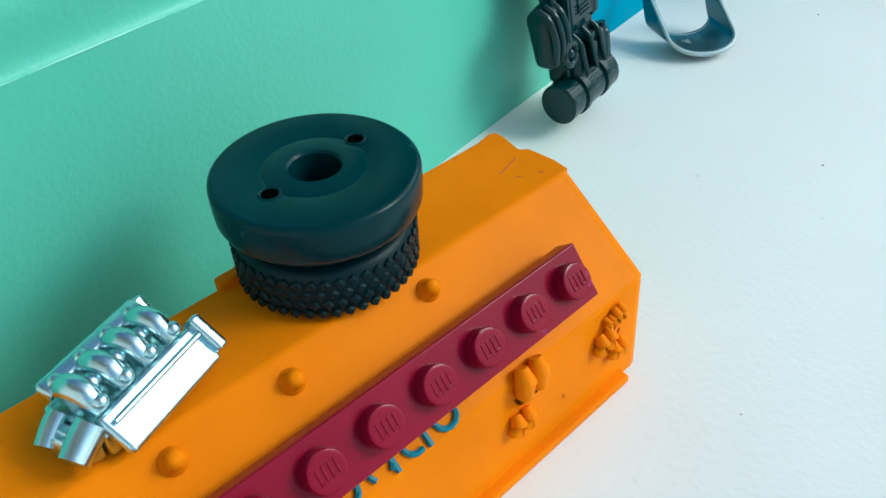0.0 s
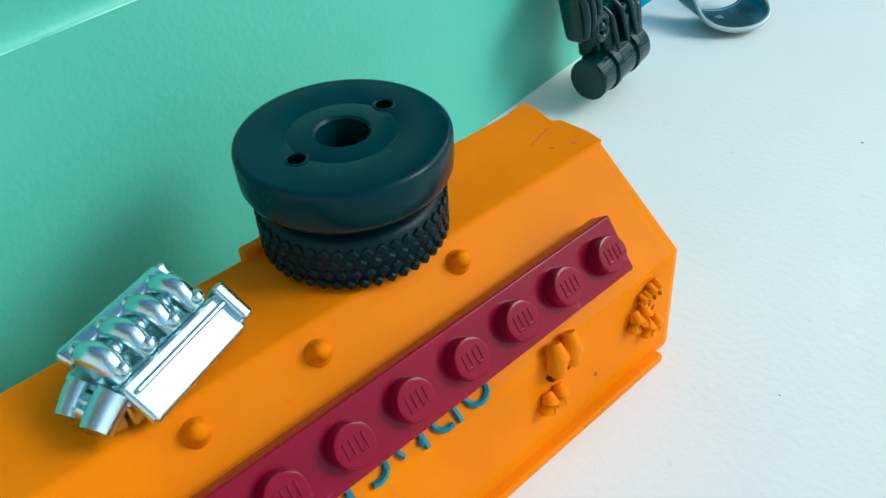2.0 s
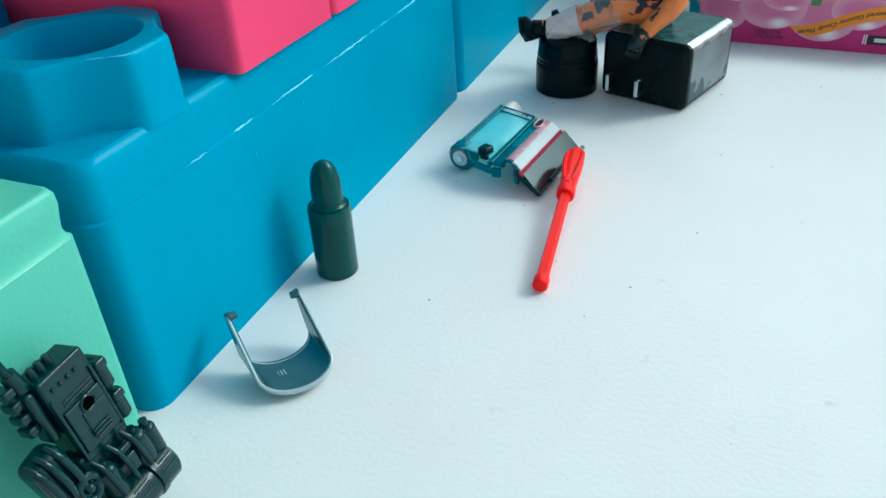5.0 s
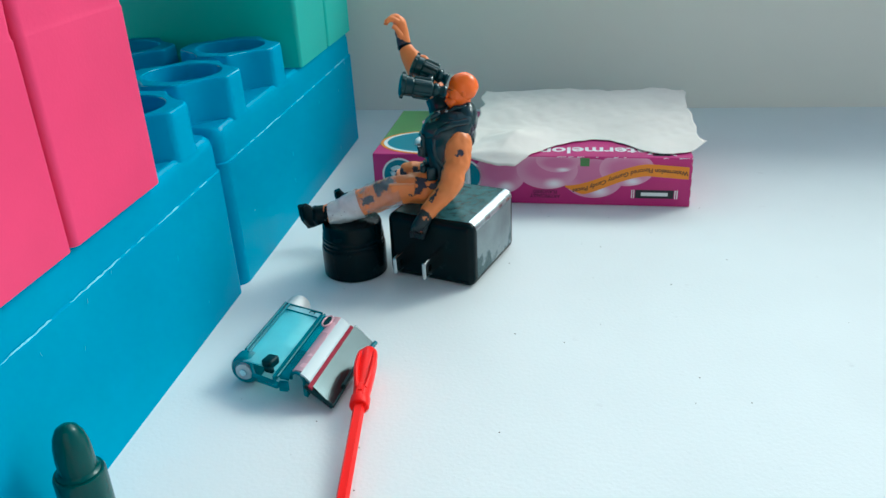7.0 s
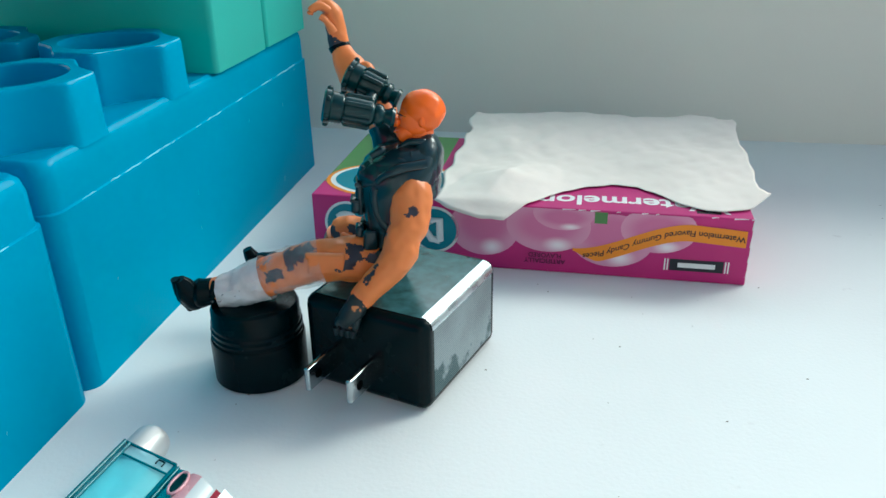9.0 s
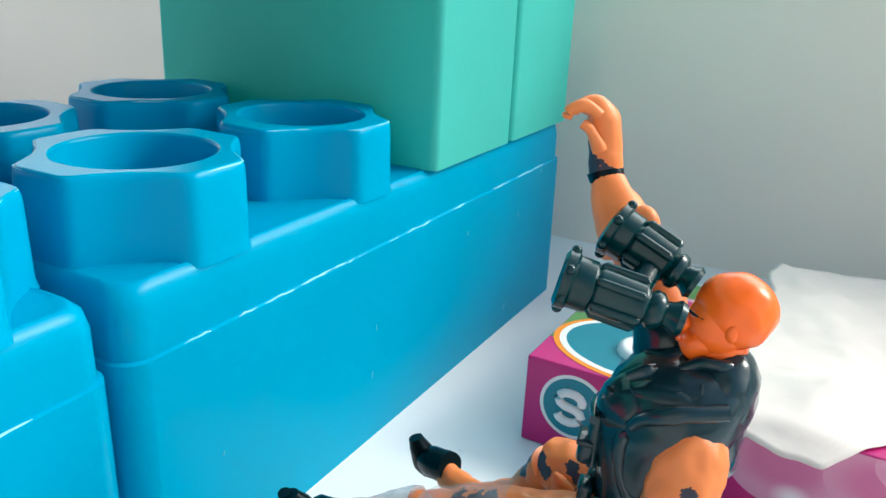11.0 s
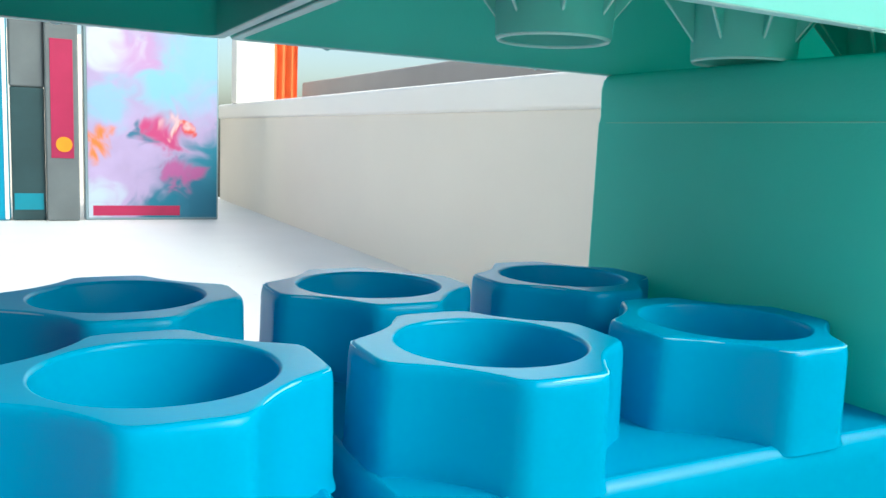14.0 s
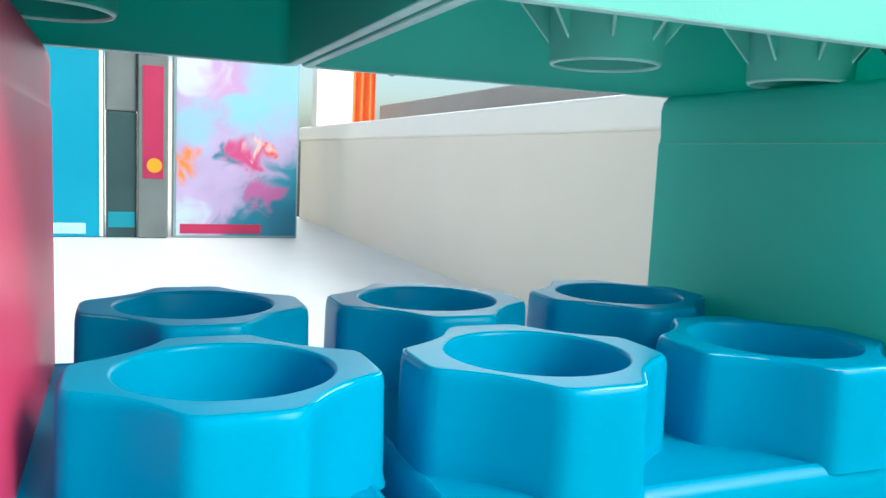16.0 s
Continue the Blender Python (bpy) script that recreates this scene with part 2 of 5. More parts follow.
def brick(name, y0, y1, z0, mat, label, studs, hollow=False, x0=-6.22, x1=0.0, group="big bricks"):
    """A big toy brick from y0 to y1 with its studs as parts; hollow: its open underside with walls and tubes."""
    cx, cy = (x0 + x1) / 2, (y0 + y1) / 2
    base = thing(name, pose(cx, cy, z0), label, "building brick", group)
    hx, hy = (x1 - x0) / 2, (y1 - y0) / 2 - 0.03
    h = 4.15 if mat == BLUE else 4.2
    crisp = 0.33 if mat == BLUE else 0.14
    lip, dip = (3.38, 0.3) if z0 > 0 else (3.50, 1.0)

    def ring(inset, z, r=crisp):
        return round_rect(-hx + inset, hx - inset, -hy + inset, hy - inset, r, z)

    if mat == BLUE:
        outer = [ring(0.0, 0.0), ring(0.03, 3.26), ring(0.075, 3.28), ring(0.085, 3.84), ring(0.12, 4.02), ring(0.19, 4.10), ring(0.24, 4.12), ring(0.28, 4.10), ring(0.36, h - 0.04, 0.3)]
    else:
        outer = [ring(0.0, 0.0), ring(0.012, lip), ring(0.012 + 0.038 * dip, lip + 0.03), ring(0.012 + 0.063 * dip, lip + 0.12), ring(0.012 + 0.048 * dip, lip + 0.27), ring(0.012 + 0.023 * dip, 3.95), ring(0.04, 4.10), ring(0.08, 4.17), ring(0.13, h)]
    if hollow:
        w = 0.15
        inner = [ring(w + 0.05, 3.75), ring(w, 0.0, 0.2)]
        rings = inner + outer
        bm = loft(rings, True, True, True)
    else:
        bm = loft(outer, True, True, True)
    part("body", bm, mat, base)
    if hollow:
        band = [ring(0.012, 0.004), ring(0.012, -0.010), ring(0.025, -0.016), ring(w - 0.03, -0.016, 0.2), ring(w - 0.012, -0.008, 0.2), ring(w - 0.012, 0.004, 0.2)]
        part("lower_rim", loft(band, True, False, False), EDGE, base, "pale worn lower rim")
        burrs = random.Random(int(y0 * 7) + 1)
        for _ in range(16):
            by, bx = burrs.uniform(-hy + 0.4, hy - 0.4), burrs.choice((-hx + 0.05, hx - 0.05))
            r = burrs.uniform(0.012, 0.03)
            part("burr", ball(r, (bx, by, -0.02), (0.7, burrs.uniform(1.0, 2.6), 0.8), 1), EDGE, base)
    if mat in (MINT, SOFTMINT) and not hollow:
        for k in range(9):
            seam = random.Random(k + int(y0))
            b0 = -hy + 0.2 + (2 * hy - 0.4) * k / 9
            run = [(hx - 0.014 + seam.uniform(-0.003, 0.004), b0 + (2 * hy - 0.5) / 9 * f, lip + 0.005) for f in (0, 0.3, 0.6, 0.95)]
            part("seam_edge", sweep(run, [0.004, seam.uniform(0.006, 0.012), seam.uniform(0.006, 0.012), 0.004], 5), SEAM, base)
        face = [(-hx + 0.3 + (2 * hx - 0.6) * k / 12, -hy + 0.012, lip + 0.005) for k in range(13)]
        part("seam_edge", sweep(face, [0.004] + [0.009 + 0.003 * math.sin(3 * k) for k in range(11)] + [0.004], 5), SEAM, base)
    if mat == BLUE:
        wear = random.Random(int(y0 * 10) + 3)
        for _ in range(26):
            a = wear.uniform(-hy + 0.5, hy - 1.2)
            n = wear.randint(3, 6)
            line = [(hx - 0.045 + wear.uniform(-0.004, 0.006), a + 0.11 * k, 3.27 + wear.uniform(-0.015, 0.015)) for k in range(n)]
            part("worn_edge", sweep(line, [0.004] + [wear.uniform(0.008, 0.020) for _ in range(n - 2)] + [0.004], 5), SCUFFED, base)
        for _ in range(7):
            a, z = wear.uniform(-hy + 0.3, hy - 0.3), wear.uniform(0.3, 3.2)
            part("scuff", sweep([(hx - 0.006 * z, a, z), (hx - 0.006 * z, a + wear.uniform(-0.04, 0.04), z + wear.uniform(0.04, 0.16))], 0.007, 5), SCUFFED, base)
    for sx, sy in studs:
        top_ob = part("stud", stud(sx - cx, sy - cy, h - 0.06, 5.13), mat, base, sharp=62)
        if mat == BLUE:
            rub = random.Random(int(sx * 10) * 31 + int(sy * 10))
            edge = softened(stud_outline(), 2)
            for _ in range(7):
                i0, n = rub.randrange(len(edge)), rub.randint(3, 6)
                run = [(sx - cx + edge[(i0 + q) % len(edge)].x * 0.968, sy - cy + edge[(i0 + q) % len(edge)].y * 0.968, 5.13 - 0.022) for q in range(n)]
                part("worn_edge", sweep(run, [0.003] + [rub.uniform(0.006, 0.014) for _ in range(n - 2)] + [0.003], 5), SCUFFED, top_ob)
    if hollow:
        count = round(2 * hy / PITCH)
        for i in range(1, count):
            ty = -hy + PITCH * i
            tube = lathe([(0.88, 3.76), (0.74, 0.9), (0.70, 0.02), (0.66, 0.0), (0.63, 0.02), (0.66, 0.9), (0.80, 3.6)], 40, True, True, (0, ty))
            t = part("tube", tube, mat, base)
            part("rim", sweep([(0.665 * math.cos(2 * math.pi * k / 40), ty + 0.665 * math.sin(2 * math.pi * k / 40), 0.004) for k in range(41)], 0.024, 6, False), EDGE, t)
            for q in range(8):
                a = radians(45 * q + 18)
                c, s = math.cos(a), math.sin(a)
                f = bmesh.new()
                corners = [(0.69, 0.24), (1.45, 1.22), (1.52, 3.76), (0.75, 3.76)]
                front = [f.verts.new((c * r - s * 0.03, ty + s * r + c * 0.03, z)) for r, z in corners]
                back = [f.verts.new((c * r + s * 0.03, ty + s * r - c * 0.03, z)) for r, z in corners]
                f.faces.new(front)
                f.faces.new(back[::-1])
                for i0 in range(4):
                    j0 = (i0 + 1) % 4
                    f.faces.new((front[i0], back[i0], back[j0], front[j0]))
                part("rib", f, mat, t)
                line = [(c * 0.70, ty + s * 0.70, 0.25), (c * 1.08, ty + s * 1.08, 0.735), (c * 1.45, ty + s * 1.45, 1.21)]
                edge = sweep(line, [0.014, 0.020, 0.016], 6)
                part("rib_edge", edge, EDGE, t)
    return base


XF, XB = -1.5, -4.7
brick("big_brick", -13.2, -0.30, 0.0, SOFTMINT, "mint green two by four toy brick on the board", [(x + 0.1, -0.40 - 1.6 - 3.2 * i) for x in (XF, XB) for i in range(4)], x0=-6.3, x1=0.1)
brick("big_brick", 0.0, 12.8, 0.0, BLUE, "scuffed blue two by four toy brick on the board", [(x, y) for x in (XF, XB) for y in (1.92, 11.32)])
brick("big_brick", 12.8, 25.36, 0.0, BLUE, "scuffed blue two by four toy brick on the board", [(x, y) for x in (XF, XB) for y in (14.45, 17.62)])
brick("big_brick", 3.45, 6.52, 4.10, PINK, "pink red toy brick standing on the blue brick", [], x0=-6.2, x1=0.06)
brick("big_brick", 6.52, 9.66, 4.10, PINK, "pink red toy brick standing on the blue brick", [], x0=-6.2, x1=0.06)
brick("big_brick", 19.18, 22.22, 4.12, MINT, "mint green toy brick standing on the blue brick", [])
brick("big_brick", 22.22, 25.26, 4.12, MINT, "mint green toy brick standing on the blue brick", [])
brick("big_brick", 12.86, 25.62, 8.33, PALE, "pale mint hollow toy brick laid as a roof", [(x, 12.90 + 1.6 + 3.2 * i) for x in (XF, XB) for i in range(4)], True)
brick("big_brick", 0.09, 12.86, 8.33, LIGHT, "mint green hollow toy brick laid as a roof", [(x, 1.66 + 3.2 * i) for x in (XF, XB) for i in range(4)], True)

# ---- more materials ----
ORANGE = material("orange_plastic", (0.78, 0.203, 0.0), 0.32, vary=0.12, scale=60, bump=0.05, bump_scale=900, second=(0.50, 0.10, 0.002), spots=(120, 0.70, 0.10), spec=0.03)
MAROON = material("maroon_plastic", (0.22, 0.003, 0.022), 0.16, vary=0.12, scale=80, bump=0.03, bump_scale=900, spec=0.18, second=(0.26, 0.02, 0.07), spots=(260, 0.68, 0.03))
BLACK = material("black_plastic", (0.002, 0.028, 0.034), 0.24, spec=0.16, vary=0.25, scale=120, bump=0.08, bump_scale=1200)
DEEPBLACK = material("deep_black_plastic", (0.0004, 0.007, 0.009), 0.24, spec=0.14, vary=0.25, scale=120, bump=0.06, bump_scale=1200)
RUBBER = material("black_rubber", (0.0006, 0.014, 0.018), 0.42, spec=0.22, vary=0.25, scale=140, bump=0.12, bump_scale=1500)
CHROME = material("worn_chrome", (0.56, 0.74, 0.78), 0.24, metal=1.0, vary=0.10, scale=150, bump=0.05, bump_scale=600)
SILVER = material("brushed_silver", (0.50, 0.55, 0.57), 0.28, metal=1.0, vary=0.18, scale=90, bump=0.25, bump_scale=2200)
PALEMETAL = material("pale_worn_grey", (0.42, 0.52, 0.54), 0.35, metal=0.2, vary=0.15, scale=150)
GREYMETAL = material("grey_cast_plastic", (0.07, 0.16, 0.18), 0.20, metal=0.6, vary=0.15, scale=150, bump=0.10, bump_scale=900)
DARKGREEN = material("dark_green_plastic", (0.0, 0.060, 0.056), 0.22, spec=0.35, vary=0.2, scale=90, bump=0.06, bump_scale=900)
INK = material("teal_ink", (0.01, 0.16, 0.22), 0.5, vary=0.05)
REDGLOW = material("bright_red_plastic", (0.95, 0.006, 0.006), 0.3, vary=0.05, scale=80, spec=0.2)


def clear(name, colour, tint, share, rough=0.08):
    """Thin clear plastic: light passes through tinted, the rest is a glossy coloured surface."""
    mat = material(name, colour, rough, vary=0.08, scale=120)
    nt = mat.node_tree
    tinted = nt.nodes.new("ShaderNodeBsdfTransparent")
    tinted.inputs["Color"].default_value = (*tint, 1.0)
    mixed = nt.nodes.new("ShaderNodeMixShader")
    mixed.inputs["Fac"].default_value = share
    nt.links.new(nt.nodes["Principled BSDF"].outputs["BSDF"], mixed.inputs[1])
    nt.links.new(tinted.outputs["BSDF"], mixed.inputs[2])
    nt.links.new(mixed.outputs["Shader"], nt.nodes["Material Output"].inputs["Surface"])
    return mat


CLEAR_TEAL = clear("clear_teal_plastic", (0.34, 0.86, 0.95), (0.72, 1.0, 1.0), 0.62)
DEEP_TEAL = clear("deep_teal_clear_plastic", (0.005, 0.22, 0.28), (0.14, 0.70, 0.78), 0.6)
DARKTEAL = material("dark_teal_plastic", (0.004, 0.16, 0.20), 0.18, vary=0.15, scale=80)


def spun(points, steps=4):
    """Points of a smooth line through the given ones (Catmull-Rom)."""
    pts = [Vector(p) for p in points]
    out = []
    for i in range(len(pts) - 1):
        a, b, c, d = pts[max(i - 1, 0)], pts[i], pts[i + 1], pts[min(i + 2, len(pts) - 1)]
        for k in range(steps):
            t = k / steps
            out.append(0.5 * ((2 * b) + (c - a) * t + (2 * a - 5 * b + 4 * c - d) * t * t + (3 * b - a - 3 * c + d) * t ** 3))
    return out + [pts[-1]]


def limb(points, radii, n=14, steps=4):
    line = spun([(*p, r) if False else p for p in points], steps)
    rs = [v.x for v in spun([(r, 0, 0) for r in radii], steps)]
    return sweep(line, rs, n)


# ---- orange toy hull with its maroon stud plate, chrome engine and wheel ----
AXIS = 8.0      # degrees by which its length leans from +y to +x
hull_m = pose(0.20, -5.38, 0, 0, 0, -AXIS) @ pose(0, 0.31, 0)   # local x across, local y along (far end at 0)
hull = thing("toy_hull", hull_m, "scuffed orange plastic toy hull with moulded rivets on the board", "toy part")
SECTION = [(1.78, 0.06), (1.73, 0.9), (1.78, 1.88), (2.77, 1.88), (3.755, 1.08), (3.88, 0.02)]
LEN = 8.6


def hull_body():
    outline = SECTION
    rings = []
    for y, inset in ((0.0, 0.10), (-0.05, 0.03), (-0.16, 0.0), (-LEN, 0.0)):
        c = Vector((2.8, 0.95))
        ring = []
        for k, (x, z) in enumerate(outline):
            v = Vector((x, z)) + (c - Vector((x, z))).normalized() * inset
            end = {3: 0.06, 4: 0.10, 5: -0.02}.get(k, 0.0) if y > -1 else 0.0
            ring.append((v.x, y + end, v.y))
        rings.append(ring)
    bm = loft(rings)
    bmesh.ops.bevel(bm, geom=[e for e in bm.edges if abs(e.verts[0].co.y - e.verts[1].co.y) > 3], offset=0.035, segments=2, affect="EDGES", profile=0.5)
    return bm


part("shell", hull_body(), ORANGE, hull, sharp=15)
part("flange", joined(box(0.16, LEN - 0.4, 0.10, 0.03, at=(3.90, -LEN / 2 - 0.10, 0))), ORANGE, hull, "thin moulded flange along the bottom edge")
part("notch_lip", prism([(1.76, -0.02), (1.80, 0.04), (1.90, 0.04), (2.16, -0.035), (2.20, -0.03), (2.25, 0.04), (2.57, 0.06), (2.76, 0.03), (2.76, -0.20), (1.79, -0.20)], 1.80, 1.8785, 0.003), ORANGE, hull)
SLOPE = Vector((1.0, 0, -0.79)).normalized()
NORMAL = Vector((0.79, 0, 1.0)).normalized()


def on_slope(s, y, lift=0.0):
    return Vector((2.77, y, 1.88)) + SLOPE * s + NORMAL * lift


slope_turn = Matrix((SLOPE, (0, 1, 0), NORMAL)).transposed().to_4x4()
for y in (-2.02, -3.42, -4.42, -5.9):
    knob = lathe([(0.11, -0.03), (0.105, 0.015), (0.08, 0.035), (0.076, 0.085), (0.066, 0.118), (0.044, 0.138), (0.015, 0.146)], 20)
    part("rivet", knob, ORANGE, hull, m=Matrix.Translation(on_slope(0.22, y)) @ slope_turn)


def hull_side(y, z, out=0.0):
    return Vector((3.755 + (1.08 - z) * 0.118 + out, y, z))


def moulded_clip(y, z, r, tall, lean):
    """Two lobes with a slot between them, standing out of the side wall."""
    bits = []
    for k in (-1, 1):
        top, low = hull_side(y + k * r * 0.75, z + tall, 0.02), hull_side(y + k * r * 0.75 + lean, z - tall, 0.01)
        bits.append(sweep([low, low.lerp(top, 0.3) + Vector((0.05, 0, 0)), low.lerp(top, 0.7) + Vector((0.06, 0, 0)), top], [r * 0.45, r * 0.8, r * 0.85, r * 0.5], 12))
    bits.append(ball(r * 0.55, hull_side(y + lean, z - tall * 1.15, 0.02), (0.8, 1.3, 0.8), 2))
    return joined(*bits)


for y, z, r, tall, lean in ((-1.66, 1.02, 0.12, 0.17, -0.05), (-1.80, 0.62, 0.09, 0.10, -0.05), (-0.62, 0.72, 0.085, 0.11, -0.03), (-0.42, 0.93, 0.055, 0.09, 0.0), (-0.43, 0.52, 0.075, 0.09, -0.03), (-0.56, 0.92, 0.04, 0.05, 0.0), (-3.9, 0.55, 0.08, 0.1, 0.0)):
    part("moulded_clip", moulded_clip(y, z, r, tall, lean), ORANGE, hull)
part("edge_clip", joined(box(0.12, 0.3, 0.16, 0.03, at=(1.78, -3.16, 1.80)), ball(0.08, (1.72, -3.0, 1.9), (1, 1.3, 0.8))), ORANGE, hull, "brownish orange clip on the upper edge")
SCRATCH = material("scratch_brown", (0.45, 0.10, 0.008), 0.7)
for pts in ([(2.35, -0.49), (2.27, -0.16)], [(2.60, -0.22), (2.63, -0.17)], [(2.5, -0.42), (2.53, -0.38)]):
    part("scratch", sweep([(x, y, 1.878) for x, y in pts], 0.009, 6), SCRATCH, hull, "brown scratch in the top")
for y, z, dy, dz in ((-0.50, 0.78, -0.03, -0.06), (-0.40, 0.76, -0.04, -0.07), (-0.30, 0.84, -0.03, -0.05), (-0.34, 0.68, -0.05, -0.05), (-1.20, 0.45, -0.02, -0.03)):
    part("scratch", sweep([hull_side(y, z, 0.002), hull_side(y + dy, z + dz, 0.002)], 0.012, 6), SCRATCH, hull, "brown scratch in the side")
for s_pos, y in ((0.62, -0.70), (0.72, -0.64), (0.86, -0.62)):
    part("scratch", sweep([on_slope(s_pos, y, 0.0), on_slope(s_pos + 0.02, y + 0.08, 0.0)], 0.010, 6), SCRATCH, hull, "brown scratch beside the plate")
# teal printed letters under the plate, too worn to read: plain rounded bars
for k in range(11):
    y = -2.55 - 0.34 * k
    turn = radians(70 * k)
    ring = [on_slope(1.13 + 0.10 * math.sin(turn + radians(a)), y + 0.11 * math.cos(turn + radians(a)), 0.0) for a in range(0, 271, 30)]
    tail = [on_slope(1.13 - 0.12 + 0.24 * f, y + 0.11, 0.0) for f in (0.0, 0.5, 1.0)]
    shapes = [sweep(ring, 0.028, 6)] + ([sweep(tail, 0.028, 6)] if k % 3 else [])
    part("printed_bar", joined(*shapes), INK, hull, "worn teal print")

plate = thing("stud_plate", hull_m, "maroon one by ten toy plate with round studs", "building plate")
plate_frame = Matrix.Translation(on_slope(0.80, 0.0, 0.07)) @ slope_turn @ pose(0, 0, 0, 0, 13, 0)
S0, SP = -0.99, 0.5417
part("plate", box(0.53, SP * 10 - 0.02, 0.225, 0.02, 2, at=(0, S0 + SP / 2 - SP * 5, 0)), MAROON, plate, m=plate_frame)
for i in range(10):
    y = S0 - SP * i
    st = lathe([(0.168, 0.0), (0.166, 0.115), (0.155, 0.138), (0.13, 0.144)], 24, True, True, (0, y))
    s_ob = part("stud", st, MAROON, plate, m=plate_frame @ Matrix.Translation((0, 0, 0.22)))
    marks = []
    for q in range(4):
        marks.append(box(0.13, 0.022, 0.010, 0.004, 1, at=(0.0, y - 0.078 + 0.052 * q, 0.142)))
        if q % 2 == 0:
            marks.append(box(0.022, 0.05, 0.010, 0.004, 1, at=(0.05, y - 0.06 + 0.052 * q, 0.142)))
    part("raised_mark", joined(*marks), MAROON, s_ob)

wheel = thing("roller_hub", pose(2.05, -7.79, 1.88), "black toy wheel hub lying on its side on the orange hull", "toy wheel")
tyre = lathe([(0.58, 0.0), (0.69, 0.02), (0.745, 0.10), (0.76, 0.30), (0.74, 0.42), (0.66, 0.50)], 72)
tyre_ob = part("tyre", tyre, RUBBER, wheel)
treads = []
for row in range(4):
    for k in range(44):
        a = 2 * math.pi * (k + 0.5 * (row % 2)) / 44
        z = 0.08 + 0.098 * row
        treads.append(box(0.055, 0.072, 0.075, 0.014, 1, at=(0.0, 0.0, -0.037), m=Matrix.Rotation(a, 4, "Z") @ pose(0.748, 0, z, 0, 0, 0) @ pose(0, 0, 0, 35 if row % 2 else -35)))
tb = bmesh.new()
for t in treads:
    merge(tb, t)
tagged(part("tread", tb, RUBBER, tyre_ob), kind="stuff")
rim = loft([circle(r, z, 72) for r, z in ((0.64, 0.44), (0.66, 0.54), (0.75, 0.575), (0.81, 0.62), (0.835, 0.68), (0.840, 0.78), (0.840, 0.915), (0.832, 0.945), (0.812, 0.965), (0.795, 0.97), (0.78, 0.97), (0.44, 0.97), (0.42, 0.963), (0.40, 0.97), (0.225, 0.97), (0.205, 0.95), (0.20, 0.45))], True, False, False)
part("rim", rim, BLACK, wheel)
part("hub_floor", lathe([(0.24, 0.44), (0.24, 0.5), (0.2, 0.52)], 32), BLACK, wheel)
# Near-black that paints the shade inside holes; the bores are solid plugs.
HOLE_SHADE = material("hole_shade_black", (0.001, 0.0015, 0.0015), 0.9, spec=0.0)
for s in (-1, 1):
    part("screw_hole", loft([circle(r, z, 20, (0.0, 0.47 * s)) for r, z in ((0.094, 0.9725), (0.080, 0.980), (0.068, 0.972))], True, False, False), BLACK, wheel)
    part("bore_shade", lathe([(0.069, 0.9), (0.069, 0.9715)], 20, True, True, (0.0, 0.47 * s)), HOLE_SHADE, wheel)

engine = thing("toy_engine", pose(1.94, -9.72, 1.88, 0, 0, 13) @ Matrix.Diagonal((0.80, 0.80, 0.82, 1)), "shiny chrome toy engine block on the orange hull", "toy engine")
part("block", joined(box(0.72, 1.20, 0.30, 0.05, at=(0, 0, 0.0)), prism([(-0.3, -0.62), (0.3, -0.62), (0.25, -0.72), (-0.25, -0.72)], 0.02, 0.3, 0.02)), CHROME, engine)
for s in (-1, 1):
    cover = box(0.42 if s > 0 else 0.20, 1.18, 0.14, 0.05, 2, m=pose(0.36 if s > 0 else -0.30, 0.02, 0.20 if s > 0 else 0.40, 0, 40 if s > 0 else 10, 0))
    cov = part("valve_cover", cover, CHROME, engine)
    for k in range(4):
        part("bolt", ball(0.075, (0.24 * s, -0.44 + 0.30 * k, 0.50 if s > 0 else 0.53), (1, 1, 0.9)), CHROME, cov)
for k in range(4):
    y = -0.45 + 0.29 * k
    part("intake_runner", limb([(-0.22, y, 0.40), (-0.1, y, 0.54), (0.1, y, 0.54), (0.22, y, 0.40)], [0.085, 0.115, 0.115, 0.085], 12, 3), CHROME, engine)
part("intake_rail", sweep([(0, -0.55, 0.47), (0, 0.55, 0.47)], 0.09, 12), CHROME, engine)
for x, z, r, reach in ((-0.16, 0.24, 0.11, 0.16), (0.20, 0.28, 0.14, 0.20)):
    part("front_lobe", limb([(x, -0.55, z + 0.06), (x, -0.66, z), (x + 0.03, -0.66 - reach, z - 0.08)], [r, r * 1.05, r * 0.95], 16, 4), CHROME, engine)
part("pulley", lathe([(0.15, 0), (0.16, 0.03), (0.12, 0.06), (0.16, 0.10), (0.13, 0.13), (0.05, 0.14)], 20), CHROME, engine, m=pose(0.02, -0.68, 0.14, 90, 0, 0))
for s in (-1, 1):
    part("head_plate", box(0.40, 0.13, 0.22, 0.04, 2, m=pose(0.34 * s, 0.64, 0.24, 0, 40 * s, 0)), CHROME, engine)
    part("cover_ridge", sweep([(0.42 * s, -0.5, 0.40), (0.42 * s, 0.56, 0.40)], 0.03, 8), CHROME, engine)

PACKB = material("semi_gloss_black", (0.0005, 0.027, 0.031), 0.18, vary=0.3, scale=140, bump=0.12, bump_scale=900, spec=0.42)

# ---- black field pack leaning on the mint brick ----
pack = thing("toy_backpack", pose(1.06, -1.62, 0.05, 3.5, -9, 0) @ Matrix.Diagonal((1.0, 1.0, 1.05, 1)), "black toy field pack with bedroll leaning on a brick", "toy backpack")


